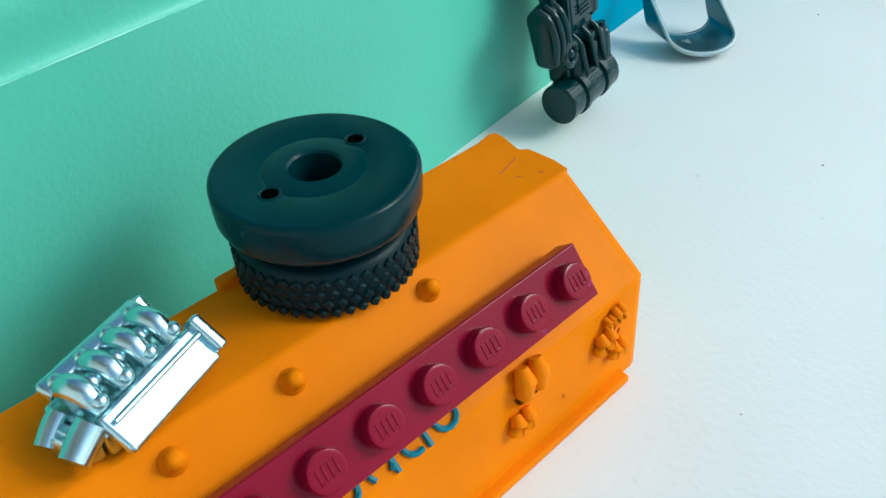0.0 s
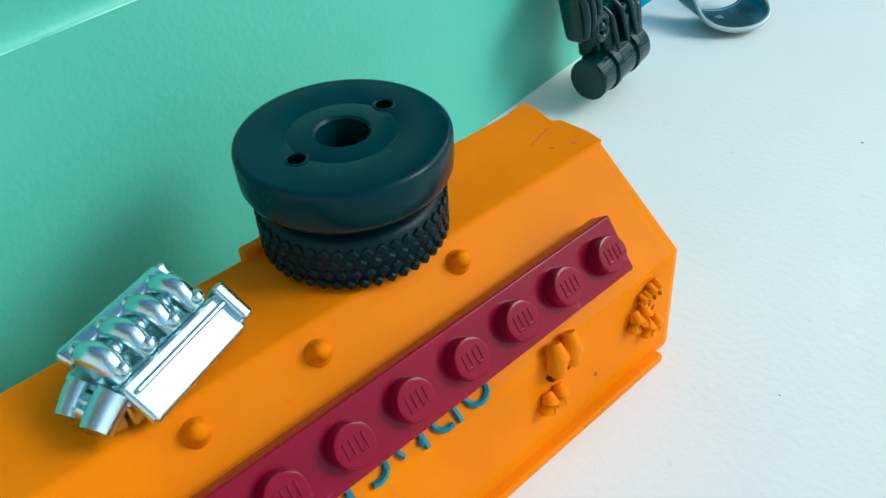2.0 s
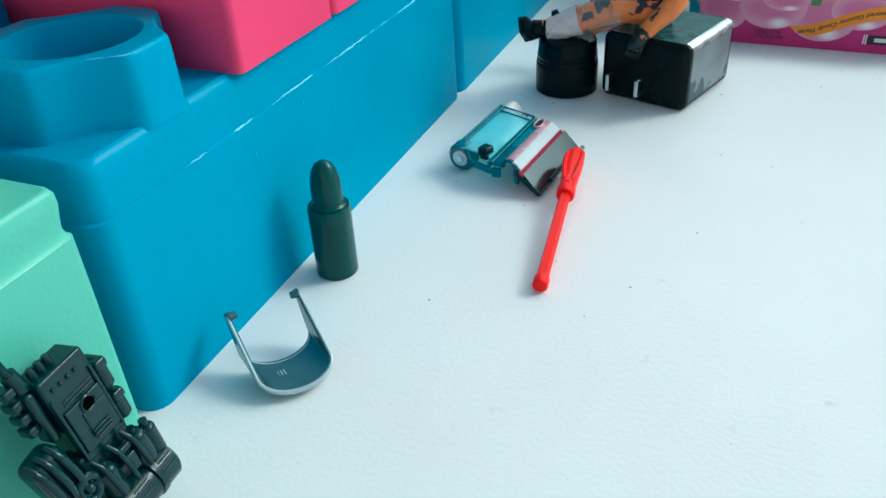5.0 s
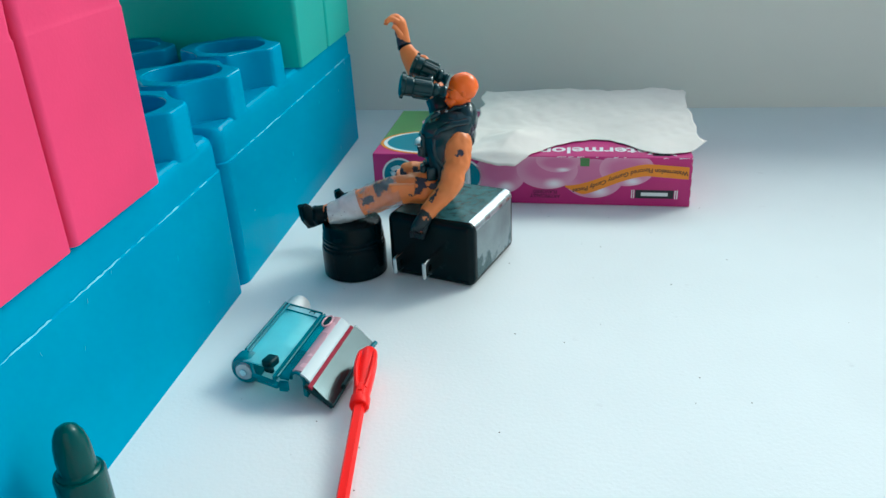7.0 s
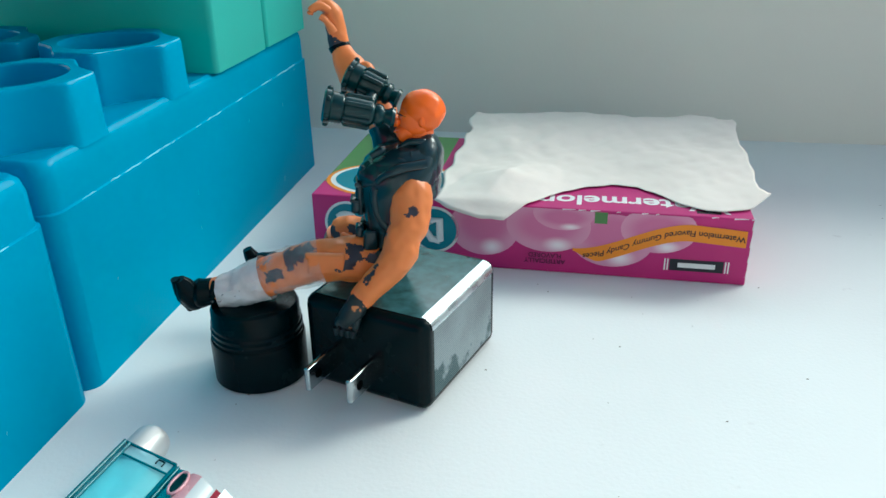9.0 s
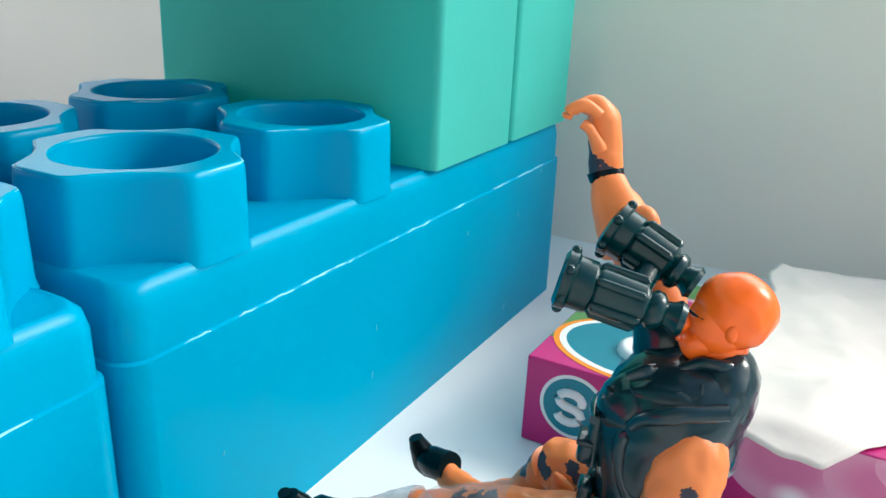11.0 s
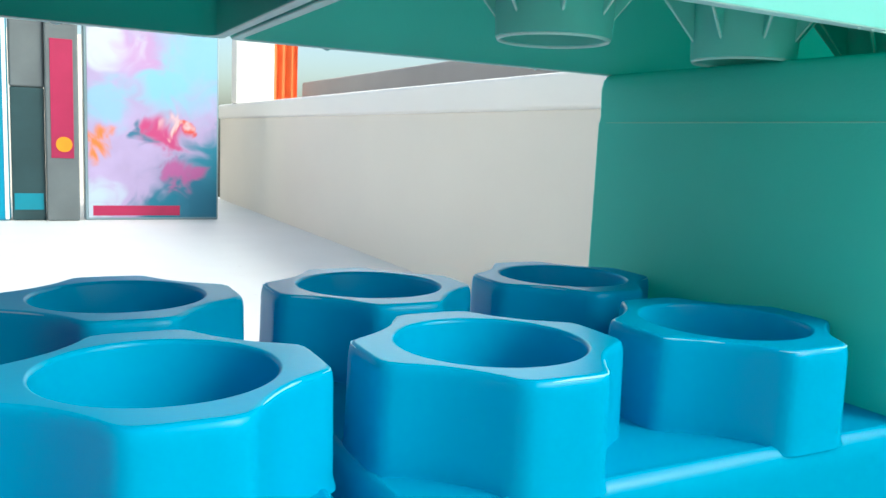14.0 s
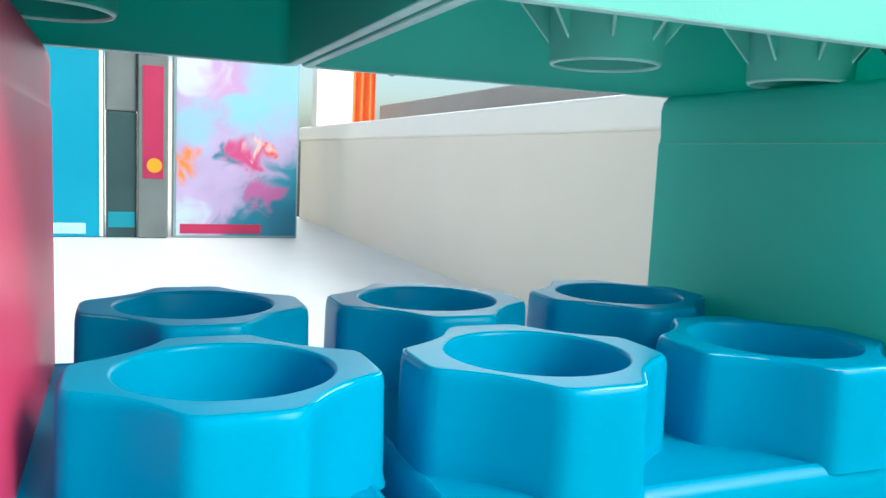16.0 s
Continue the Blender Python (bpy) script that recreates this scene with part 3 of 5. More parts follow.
def pack_box(name, sx, sy, sz, x, y, z, bevel=0.04, parent=None, rx=0):
    return part(name, box(sx, sy, sz, bevel, 2, m=pose(x, y, z, rx, 0, 0)), PACKB, parent or pack)


roll = sweep([(0.03, -0.63, 0.44), (0.03, -0.60, 0.44), (0.03, 0.66, 0.42), (0.03, 0.70, 0.42)], [0.25, 0.29, 0.29, 0.25], 28)
roll_ob = part("bedroll", roll, PACKB, pack)
for y in (-0.22, 0.34):
    part("strap", lathe([(0.285, -0.06), (0.325, -0.045), (0.325, 0.045), (0.285, 0.06)], 28), PACKB, roll_ob, m=pose(0.03, y, 0.445, 90, 0, 0))
for k, y in enumerate((-0.45, 0.06, 0.52)):
    ridges = [sweep([(0.03 + 0.288 * math.cos(a), y - 0.13, 0.43 + 0.288 * math.sin(a)), (0.03 + 0.288 * math.cos(a), y + 0.13, 0.43 + 0.288 * math.sin(a))], 0.014, 6) for a in [radians(9 * q + 12) for q in range(5)]]
    part("ribbing", joined(*ridges), PACKB, roll_ob)
pack_box("pack_frame", 0.36, 0.80, 0.80, -0.10, 0.06, 0.62, 0.06)
radio = pack_box("radio_box", 0.42, 0.70, 1.24, -0.12, 0.10, 1.27, 0.04)
pack_box("raised_panel", 0.06, 0.56, 0.62, 0.10, 0.10, 1.40, 0.02, radio)
pack_box("inner_panel", 0.04, 0.34, 0.34, 0.13, 0.16, 1.52, 0.015, radio)
for z in (1.50, 1.55, 1.60, 2.07, 2.12):
    pack_box("rib_line", 0.03, 0.46 if z > 2 else 0.28, 0.02, 0.10 if z > 2 else 0.165, 0.12, z, 0.006, radio)
for k in range(4):
    part("stud_dot", ball(0.032, (0.095, -0.12 + 0.115 * k, 2.34), (1, 1, 1), 2), PACKB, radio)
# Solid near-black disc in place of the speaker opening's shade.
part("speaker_hole_shade", lathe([(0.085, 0), (0.085, 0.02), (0.06, 0.02)], 18), HOLE_SHADE, radio, m=pose(0.122, 0.13, 1.92, 0, 90, 0))
part("speaker_ring", sweep([(0.135, 0.13 + 0.10 * math.cos(radians(a)), 1.92 + 0.10 * math.sin(radians(a))) for a in range(0, 361, 24)], 0.018, 6, False), PACKB, radio)
for y in (-0.22, 0.40):
    pack_box("panel_edge", 0.05, 0.05, 0.9, 0.10, y, 1.35, 0.015, radio)
for z in (1.32, 1.80):
    rp = pack_box("side_pouch", 0.32, 0.18, 0.42, -0.05, 0.53, z, 0.06)
    pack_box("pouch_flap", 0.34, 0.19, 0.14, -0.04, 0.535, z + 0.28, 0.04, rp)
pack_box("side_rail", 0.26, 0.13, 0.7, -0.12, -0.33, 1.75, 0.04)
for k in range(4):
    pack_box("side_lug", 0.22, 0.16, 0.12, -0.18, -0.45, 1.95 + 0.18 * k, 0.03)
pouch = part("ridged_pouch", box(0.38, 0.46, 0.82, 0.12, 3, m=pose(0.0, -0.55, 1.04, 8, 0, 0)), PACKB, pack)
for k in range(3):
    part("pouch_rib", limb([(0.19, -0.77 + 0.15 * k, 1.14), (0.24, -0.79 + 0.15 * k, 1.44), (0.20, -0.83 + 0.15 * k, 1.74), (0.06, -0.85 + 0.15 * k, 1.88)], [0.045, 0.055, 0.055, 0.045], 8), PACKB, pouch)
coil = [(0.22, -0.46 + 0.14 * math.cos(radians(a)), 1.16 + 0.16 * math.sin(radians(a))) for a in range(0, 361, 24)]
part("coil", joined(sweep(coil, 0.055, 8, False), ball(0.07, (0.22, -0.46, 1.16), (1, 1, 1), 2)), PACKB, pack)
for y, z, r in ((-0.12, 0.86, 0.16), (0.42, 0.86, 0.17), (0.62, 0.80, 0.13)):
    part("canteen", joined(sweep([(0.08, y, z - 0.16), (0.10, y, z + 0.22)], [r, r * 0.9], 16), ball(r * 0.9, (0.10, y, z + 0.22), (1, 1, 0.6)), sweep([(0.11, y, z + 0.28), (0.115, y, z + 0.36)], 0.06, 10)), PACKB, pack)
for y in (-0.20, 0.06, 0.30):
    part("harness_strap", limb([(0.14, y - 0.04, 1.32), (0.24, y, 1.18), (0.26, y + 0.02, 0.98), (0.30, y + 0.02, 0.74)], [0.035, 0.04, 0.04, 0.035], 8), PACKB, pack)
pack_box("buckle_bar", 0.10, 0.24, 0.09, 0.18, 0.16, 1.10, 0.02)
pack_box("buckle_plate", 0.10, 0.16, 0.26, 0.20, 0.18, 0.80, 0.03)
for y in (-0.12, 0.0, 0.12):
    part("dial", lathe([(0.055, 0), (0.055, 0.09), (0.04, 0.12)], 12), PACKB, pack, m=pose(-0.10, y, 2.50))
part("aerial", joined(sweep([(-0.14, -0.28, 2.46), (-0.16, -0.32, 2.72)], 0.10, 12), sweep([(-0.14, -0.33, 2.70), (-0.26, -0.36, 3.24)], 0.055, 10), sweep([(-0.24, -0.355, 3.16), (-0.29, -0.37, 3.36)], [0.09, 0.08], 12), sweep([(-0.20, -0.34, 2.94), (-0.215, -0.345, 3.0)], 0.08, 12)), PACKB, pack)

# ---- grey U-shaped clip ----
clip = thing("toy_clip", pose(0, 0, 0), "grey moulded U-shaped toy clip lying on the board", "toy part")
u_dir, v_dir = Vector((-0.70, 0.50, 0.50)).normalized(), Vector((0.62, 0.78, 0.0)).normalized()
c_nor = v_dir.cross(-u_dir).normalized()
c_nor = c_nor if c_nor.z > 0 else -c_nor
c_mid = Vector((1.70, 1.30, 0.26))


def clip_shell():
    outer, inner = [], []
    half, rise = 0.62, 1.30
    line = [(-half, rise), (-half, rise * 0.6), (-half, rise * 0.25)]
    line += [(-half * math.cos(radians(a)), -0.40 * math.sin(radians(a)) + 0.12) for a in range(0, 181, 10)]
    line += [(half, rise * 0.25), (half, rise * 0.6), (half, rise)]
    rings = []
    for i, (a, b) in enumerate(line):
        p = c_mid + v_dir * a + u_dir * b
        t = Vector((line[min(i + 1, len(line) - 1)][0] - line[max(i - 1, 0)][0], line[min(i + 1, len(line) - 1)][1] - line[max(i - 1, 0)][1])).normalized()
        out = v_dir * t.y - u_dir * t.x
        f = min(max((rise * 0.9 - b) / (rise * 0.8), 0.0), 1.0)
        depth = 0.12 + 0.68 * f ** 0.8
        back = Vector((-0.80, 0.58, -0.02)) * depth
        th = out * -0.035
        rings.append([p, p + th * 2, p + th * 2 + back, p + back])
    bm = loft(rings, True, True, True)
    bmesh.ops.bevel(bm, geom=bm.edges[:], offset=0.008, segments=1, affect="EDGES")
    return bm


part("shell", clip_shell(), GREYMETAL, clip)
lip_line = [(-0.62, 1.28), (-0.62, 0.7), (-0.62, 0.32)] + [(-0.62 * math.cos(radians(a)), -0.40 * math.sin(radians(a)) + 0.12) for a in range(0, 181, 12)] + [(0.62, 0.32), (0.62, 0.7), (0.62, 1.28)]
part("front_lip", sweep([c_mid + v_dir * (a * 0.965) + u_dir * (b + 0.012) for a, b in lip_line], [0.026 + 0.018 * max(0.0, 1 - abs(k - 10) / 9) for k in range(len(lip_line))], 8), PALEMETAL, clip, "pale worn front lip")
back_line = [(-0.62 * math.cos(radians(a)), -0.40 * math.sin(radians(a)) + 0.12) for a in range(0, 181, 12)]
part("back_lip", sweep([c_mid + v_dir * (a * 0.95) + u_dir * (b + 0.02) + Vector((-0.80, 0.58, -0.02)) * 0.78 for a, b in back_line], 0.032, 8), PALEMETAL, clip, "pale worn back lip")
for s in (-1, 1):
    tip = c_mid + v_dir * (0.60 * s) + u_dir * 1.28
    part("pin", sweep([tip - v_dir * 0.02 * s, tip - v_dir * 0.15 * s], [0.075, 0.06], 12), GREYMETAL, clip)
for k in range(3):
    p = c_mid + v_dir * (-0.22 + 0.05 * k) - u_dir * 0.22 + Vector((-0.32, 0.23, 0.0))
    part("moulded_mark", sweep([p, p + Vector((-0.10, 0.07, 0.0))], 0.014, 6), PALEMETAL, clip)


def moved(cx, cy, dx, dy, size, turn):
    """A small shift, turn and change of size about a spot on the board."""
    return pose(cx + dx, cy + dy, 0, 0, 0, turn) @ Matrix.Scale(size, 4) @ pose(-cx, -cy, 0)


CANOPY_SET = moved(2.87, 9.06, 0.02, -0.16, 0.985, -0.4)
SEAT_SET = moved(4.24, 14.20, 0.07, -0.215, 0.988, -1.6)
CARTON_SET = moved(6.50, 19.46, 0.10, -0.21, 0.996, -1.98)

# ---- dark green toy lipstick ----
lip = thing("toy_lipstick", pose(0.75, 4.31, 0) @ Matrix.Diagonal((1.01, 1.01, 0.965, 1)), "dark green bullet-shaped toy lipstick standing against the blue brick", "toy lipstick")
part("tube", lathe([(0.36, 0.0), (0.385, 0.03), (0.385, 1.43), (0.365, 1.48), (0.33, 1.48), (0.325, 1.40)], 40), DARKGREEN, lip)
part("collar", lathe([(0.325, 1.38), (0.325, 1.50), (0.29, 1.53), (0.28, 1.56)], 40, False, False), DARKGREEN, lip)
bullet = [(0.275, 1.40), (0.275, 1.80), (0.262, 2.0), (0.225, 2.18), (0.16, 2.31), (0.08, 2.37), (0.01, 2.38)]
part("bullet", lathe(bullet, 36), DARKGREEN, lip)

# ---- red toy pen ----
pen_a, pen_b = Vector((4.58, 4.90, 0.14)), Vector((4.02, 9.68, 0.46))
pen_turn = (pen_b - pen_a).to_track_quat("Y", "Z").to_matrix().to_4x4()
pen = thing("toy_pen", CANOPY_SET @ Matrix.Translation(pen_a) @ pen_turn, "bright red plastic toy pen propped on the clear teal part", "pen")
L = (pen_b - pen_a).length
barrel_ob = part("barrel", sweep([(0, 0.18, 0), (0, L - 1.7, 0)], 0.115, 6), REDGLOW, pen)
for s in (-1, 1):
    part("barrel_rib", sweep([(0.06 * s, 0.2, 0.092), (0.06 * s, L - 1.72, 0.092)], 0.014, 6), REDGLOW, barrel_ob)
part("end_plug", joined(sweep([(0, -0.03, 0), (0, 0.02, 0), (0, 0.22, 0), (0, 0.25, 0)], [0.09, 0.145, 0.145, 0.12], 14)), REDGLOW, pen)
part("cap", sweep([(0, L - k, 0) for k in (1.86, 1.83, 1.62, 1.58, 1.1, 0.55, 0.2, 0.06, 0.0)], [0.17, 0.195, 0.195, 0.165, 0.20, 0.215, 0.19, 0.13, 0.05], 18), REDGLOW, pen)
for s in (-1, 1):
    part("cap_clip", limb([(0.07 * s, L - 0.06, 0.02), (0.15 * s, L - 0.3, 0.12), (0.165 * s, L - 0.75, 0.18), (0.13 * s, L - 1.15, 0.18), (0.08 * s, L - 1.45, 0.16)], [0.05, 0.055, 0.055, 0.05, 0.04], 8), REDGLOW, pen)
part("clip_foot", joined(box(0.18, 0.34, 0.06, 0.02, at=(0, L - 1.5, 0.13)), box(0.09, 0.16, 0.03, 0.008, at=(0, L - 1.5, 0.18))), REDGLOW, pen)

# ---- clear teal and chrome vehicle part ----
pod = thing("toy_canopy", CANOPY_SET, "clear teal toy canopy with a striped chrome flap on the board", "toy part")
PX, PY, P0 = Vector((0.94, -0.33, 0)), Vector((0.11, 0.995, 0)), Vector((1.545, 8.84, 0))


def pod_at(a, b, z):
    return P0 + PX * a + PY * b + Vector((0, 0, z))


def pod_sheet(profile, b0, b1, thick=0.05):
    """A bent sheet: (a, z) points swept along the part's length."""
    rings = []
    for a, z in profile:
        rings.append([pod_at(a, b0, z), pod_at(a, b1, z), pod_at(a, b1, z - thick), pod_at(a, b0, z - thick)])
    return loft(rings, True, True, True)


def pod_bar(a0, b0, z0, a1, b1, z1, r=0.03):
    return sweep([pod_at(a0, b0, z0), pod_at(a1, b1, z1)], r, 8)


PEARL = material("pearl_grey_metal", (0.60, 0.60, 0.59), 0.36, metal=0.3, vary=0.08, scale=120)
part("hub", sweep([pod_at(0, -0.02, 0.34), pod_at(0, 0.04, 0.34), pod_at(0, 0.26, 0.34), pod_at(0, 0.30, 0.34)], [0.29, 0.335, 0.335, 0.29], 28), DARKTEAL, pod, "dark teal round hub")
part("axle_tube", sweep([pod_at(0, 0.28, 0.33), pod_at(0, 2.3, 0.33)], 0.26, 24), CLEAR_TEAL, pod, "clear teal axle tube")
part("axle_cap", sweep([pod_at(0, 2.20, 0.34), pod_at(0, 2.25, 0.34), pod_at(0, 2.72, 0.34), pod_at(0, 2.82, 0.34), pod_at(0, 2.86, 0.34)], [0.24, 0.29, 0.29, 0.25, 0.12], 24), PEARL, pod, "pale grey metal axle end")
part("hub_ring", sweep([pod_at(0, -0.07, 0.34), pod_at(0, 0.0, 0.34)], [0.18, 0.21], 24), SILVER, pod)
part("hub_pin", sweep([pod_at(0, -0.11, 0.34), pod_at(0, -0.02, 0.34)], [0.075, 0.095], 16), CHROME, pod)
pane = part("window", pod_sheet([(-0.04, 0.60), (0.2, 0.64), (0.6, 0.63), (0.90, 0.58)], -0.02, 2.06, 0.04), CLEAR_TEAL, pod, "clear teal window pane")
part("inner_tray", pod_sheet([(0.05, 0.56), (0.13, 0.30)], 0.3, 1.9, 0.03), CLEAR_TEAL, pane)
part("grille", joined(*[pod_bar(0.10 + 0.05 * k, 0.55, 0.40, 0.10 + 0.05 * k, 1.2, 0.40, 0.012) for k in range(4)]), DARKTEAL, pane)
part("frame", joined(pod_bar(-0.10, 0.30, 0.63, -0.10, 2.28, 0.66, 0.035), pod_bar(0.02, 0.20, 0.66, 0.02, 2.24, 0.68, 0.028), pod_sheet([(0.90, 0.62), (0.97, 0.63)], -0.25, 2.26, 0.12), pod_bar(1.02, -0.22, 0.63, 1.02, 2.24, 0.64, 0.022), pod_bar(-0.10, 0.34, 0.62, 0.42, -0.24, 0.50, 0.04), pod_bar(0.40, -0.24, 0.50, 1.0, -0.26, 0.48, 0.045), pod_bar(-0.1, 2.27, 0.66, 0.95, 2.26, 0.64, 0.022), pod_bar(0.0, 2.05, 0.66, 0.9, 2.06, 0.63, 0.016)), DARKTEAL, pod, "dark teal glossy frame")
part("far_border", pod_sheet([(0.0, 0.645), (0.5, 0.655), (0.90, 0.62)], 2.07, 2.25, 0.05), clear("pale_clear_plastic", (0.45, 0.72, 0.76), (0.70, 0.95, 1.0), 0.5), pod, "pale clear border")
part("border_mark", joined(pod_bar(0.66, 2.12, 0.668, 0.66, 2.20, 0.668, 0.012), pod_bar(0.66, 2.20, 0.668, 0.78, 2.20, 0.66, 0.012), pod_bar(0.78, 2.20, 0.66, 0.78, 2.12, 0.66, 0.012)), BLACK, pod)
part("side_band", pod_sheet([(1.0, 0.60), (1.12, 0.62), (1.22, 0.61)], -0.12, 2.25, 0.10), DEEP_TEAL, pod, "deep teal clear band")
part("front_wall", joined(pod_sheet([(0.35, 0.50), (1.0, 0.48)], -0.26, -0.20, 0.13), pod_sheet([(1.0, 0.46), (1.22, 0.5)], -0.20, -0.12, 0.20)), DEEP_TEAL, pod)
part("support", pod_sheet([(0.5, 0.42), (1.1, 0.42)], 1.0, 1.05, 0.42), DEEP_TEAL, pod)
part("latch", joined(box(0.26, 0.30, 0.20, 0.05, 2, m=Matrix.Translation(pod_at(0.66, 0.12, 0.56)) @ pose(0, 0, 0, 0, 0, -18)), box(0.20, 0.10, 0.12, 0.03, 2, m=Matrix.Translation(pod_at(0.72, -0.06, 0.54)) @ pose(0, 0, 0, 0, 0, -18))), BLACK, pod, "black latch")
PINKISH = material("pink_enamel", (0.66, 0.36, 0.40), 0.25, metal=0.15, vary=0.12, scale=140)
STRIPE = material("dark_red_stripe", (0.26, 0.006, 0.03), 0.30, vary=0.15, spec=0.08)
FLAPMETAL = material("mirror_grey_flap", (0.085, 0.115, 0.125), 0.16, metal=0.8, spec=0.4, vary=0.06, scale=90)
part("pink_band", pod_sheet([(1.22, 0.60), (1.30, 0.65), (1.40, 0.665), (1.47, 0.66)], 0.10, 2.24, 0.05), PINKISH, pod, "dull pink enamel band")
part("white_band", pod_sheet([(1.47, 0.662), (1.56, 0.64), (1.66, 0.56), (1.70, 0.52)], 0.02, 2.22, 0.05), material("grey_white_enamel", (0.52, 0.58, 0.60), 0.25, vary=0.1), pod, "grey-white enamel band")
part("stripe", pod_sheet([(1.70, 0.52), (1.74, 0.495), (1.775, 0.472)], -0.10, 2.26, 0.05), STRIPE, pod, "dark red stripe")
flap = part("striped_flap", pod_sheet([(1.775, 0.472), (1.95, 0.34), (2.20, 0.14)], -0.02, 2.36, 0.05), FLAPMETAL, pod, "mirror metal flap")
part("flap_edge", joined(pod_bar(2.21, -0.02, 0.12, 2.21, 2.3, 0.12, 0.03), pod_bar(1.60, -0.06, 0.47, 2.2, 0.0, 0.10, 0.055), pod_bar(2.2, 0.6, 0.17, 2.2, 1.3, 0.17, 0.05)), BLACK, flap)
arch = [pod_at(1.36 + 0.17 * math.cos(radians(a)), 0.05, 0.44 + 0.19 * math.sin(radians(a))) for a in range(0, 181, 20)]
part("arch", joined(sweep(arch, 0.035, 8), pod_sheet([(1.53, 0.46), (1.62, 0.42)], -0.05, 0.1, 0.25)), DARKTEAL, pod)
loop = [pod_at(1.22 + 0.10 * math.cos(radians(a)), 1.98 + 0.22 * math.sin(radians(a)), 0.665) for a in range(0, 361, 24)]
part("slot_loop", sweep(loop, 0.022, 8, False), PINKISH, pod, "pink slotted loop")
part("slot", prism([(0.06, -0.18), (0.06, 0.18), (-0.06, 0.18), (-0.06, -0.18)], 0.0, 0.02, 0.006), BLACK, pod, m=Matrix.Translation(pod_at(1.22, 1.98, 0.655)) @ pose(0, 0, 0, 0, 0, -8))
part("rod", sweep([pod_at(2.24, 1.5, 0.20), pod_at(2.38, 2.16, 0.30)], 0.05, 10), DARKTEAL, pod)

# ---- black screw cap ----
cap = thing("black_cap", SEAT_SET @ pose(2.52, 14.15, 0) @ Matrix.Diagonal((0.965, 0.965, 1.04, 1)), "black ridged plastic screw cap standing on the board", "cap")
part("body", lathe([(0.80, 0.0), (0.86, 0.03), (0.865, 0.72), (0.85, 0.78)], 56), DEEPBLACK, cap)
part("top", lathe([(0.84, 0.76), (0.825, 0.80), (0.84, 0.86), (0.82, 0.90), (0.835, 0.97), (0.81, 1.01), (0.82, 1.08), (0.80, 1.12), (0.80, 1.30), (0.76, 1.38), (0.66, 1.42), (0.1, 1.42)], 56), DEEPBLACK, cap)

# ---- black wall charger with two blade prongs ----
charger = thing("usb_charger", SEAT_SET @ pose(5.02, 14.98, 0, 0, 0, -16), "glossy black plug-in charger with scuffed silver side, lying on the board", "charger")
part("body", box(2.42, 2.75, 1.72, 0.20, 4), DEEPBLACK, charger)
GRILLE = material("dotted_silver_film", (0.27, 0.32, 0.34), 0.32, metal=0.85, vary=0.35, scale=60, bump=0.3, bump_scale=2600, second=(0.05, 0.10, 0.11), spots=(60, 0.56, 0.03))
SCUFF = material("scuffed_dark_film", (0.040, 0.115, 0.125), 0.14, metal=0.0, vary=0.5, scale=300, bump=0.12, bump_scale=2200, second=(0.004, 0.020, 0.024), spots=(60, 0.60, 0.05), spec=1.0)
GRILLE_NODES = GRILLE.node_tree
lines = GRILLE_NODES.nodes.new("ShaderNodeTexWave")      # fine ribs pressed into the film
lines.bands_direction = "Z"
lines.inputs["Scale"].default_value = 480.0
ribbed = GRILLE_NODES.nodes.new("ShaderNodeBump")
ribbed.inputs["Strength"].default_value, ribbed.inputs["Distance"].default_value = 0.5, 0.0002
GRILLE_NODES.links.new(GRILLE_NODES.nodes.new("ShaderNodeTexCoord").outputs["Object"], lines.inputs["Vector"])
GRILLE_NODES.links.new(lines.outputs["Fac"], ribbed.inputs["Height"])
GRILLE_NODES.links.new(ribbed.outputs["Normal"], GRILLE_NODES.nodes["Principled BSDF"].inputs["Normal"])
part("side_film", box(0.012, 2.26, 1.30, 0.004, 1, at=(1.208, 0.0, 0.21)), GRILLE, charger, "dotted silver film with worn patches")
part("top_film", box(2.06, 2.40, 0.012, 0.004, 1, at=(0.0, 0.0, 1.714)), SCUFF, charger, "scuffed dark teal top film")
edge_pts = [(1.21 - 0.2 + 0.212 * math.cos(radians(a)), 1.52 + 0.212 * math.sin(radians(a))) for a in (2, 24, 46, 68, 89)]
part("edge_band", loft([[(x, -1.18, z) for x, z in edge_pts], [(x, 1.18, z) for x, z in edge_pts]], False, False, False), material("worn_silver_edge", (0.55, 0.61, 0.63), 0.26, metal=1.0, vary=0.3, scale=120, second=(0.03, 0.05, 0.055), spots=(90, 0.64, 0.03)), charger, "bright silver rounded edge")
NICKEL = material("smooth_nickel", (0.42, 0.47, 0.49), 0.12, metal=1.0, vary=0.15, scale=120)
for x in (-0.46, 0.34):
    blade = box(0.10, 1.06, 0.43, 0.03, 2, at=(x, -1.85, 0.60))
    blade_ob = part("prong", blade, NICKEL, charger, "nickel-plated flat prong")
    # Solid near-black plug paints the shade of the hole through the blade.
    part("prong_hole_shade", sweep([(x - 0.053, -2.12, 0.815), (x + 0.053, -2.12, 0.815)], 0.085, 16), HOLE_SHADE, blade_ob)

# ---- sweets carton with torn white liner on it ----
MAGENTA = material("magenta_card", (0.50, 0.012, 0.17), 0.38, vary=0.10, scale=50, bump=0.08, bump_scale=500)
PALEPINK = material("pale_pink_print", (0.72, 0.34, 0.48), 0.35, vary=0.16, scale=110)


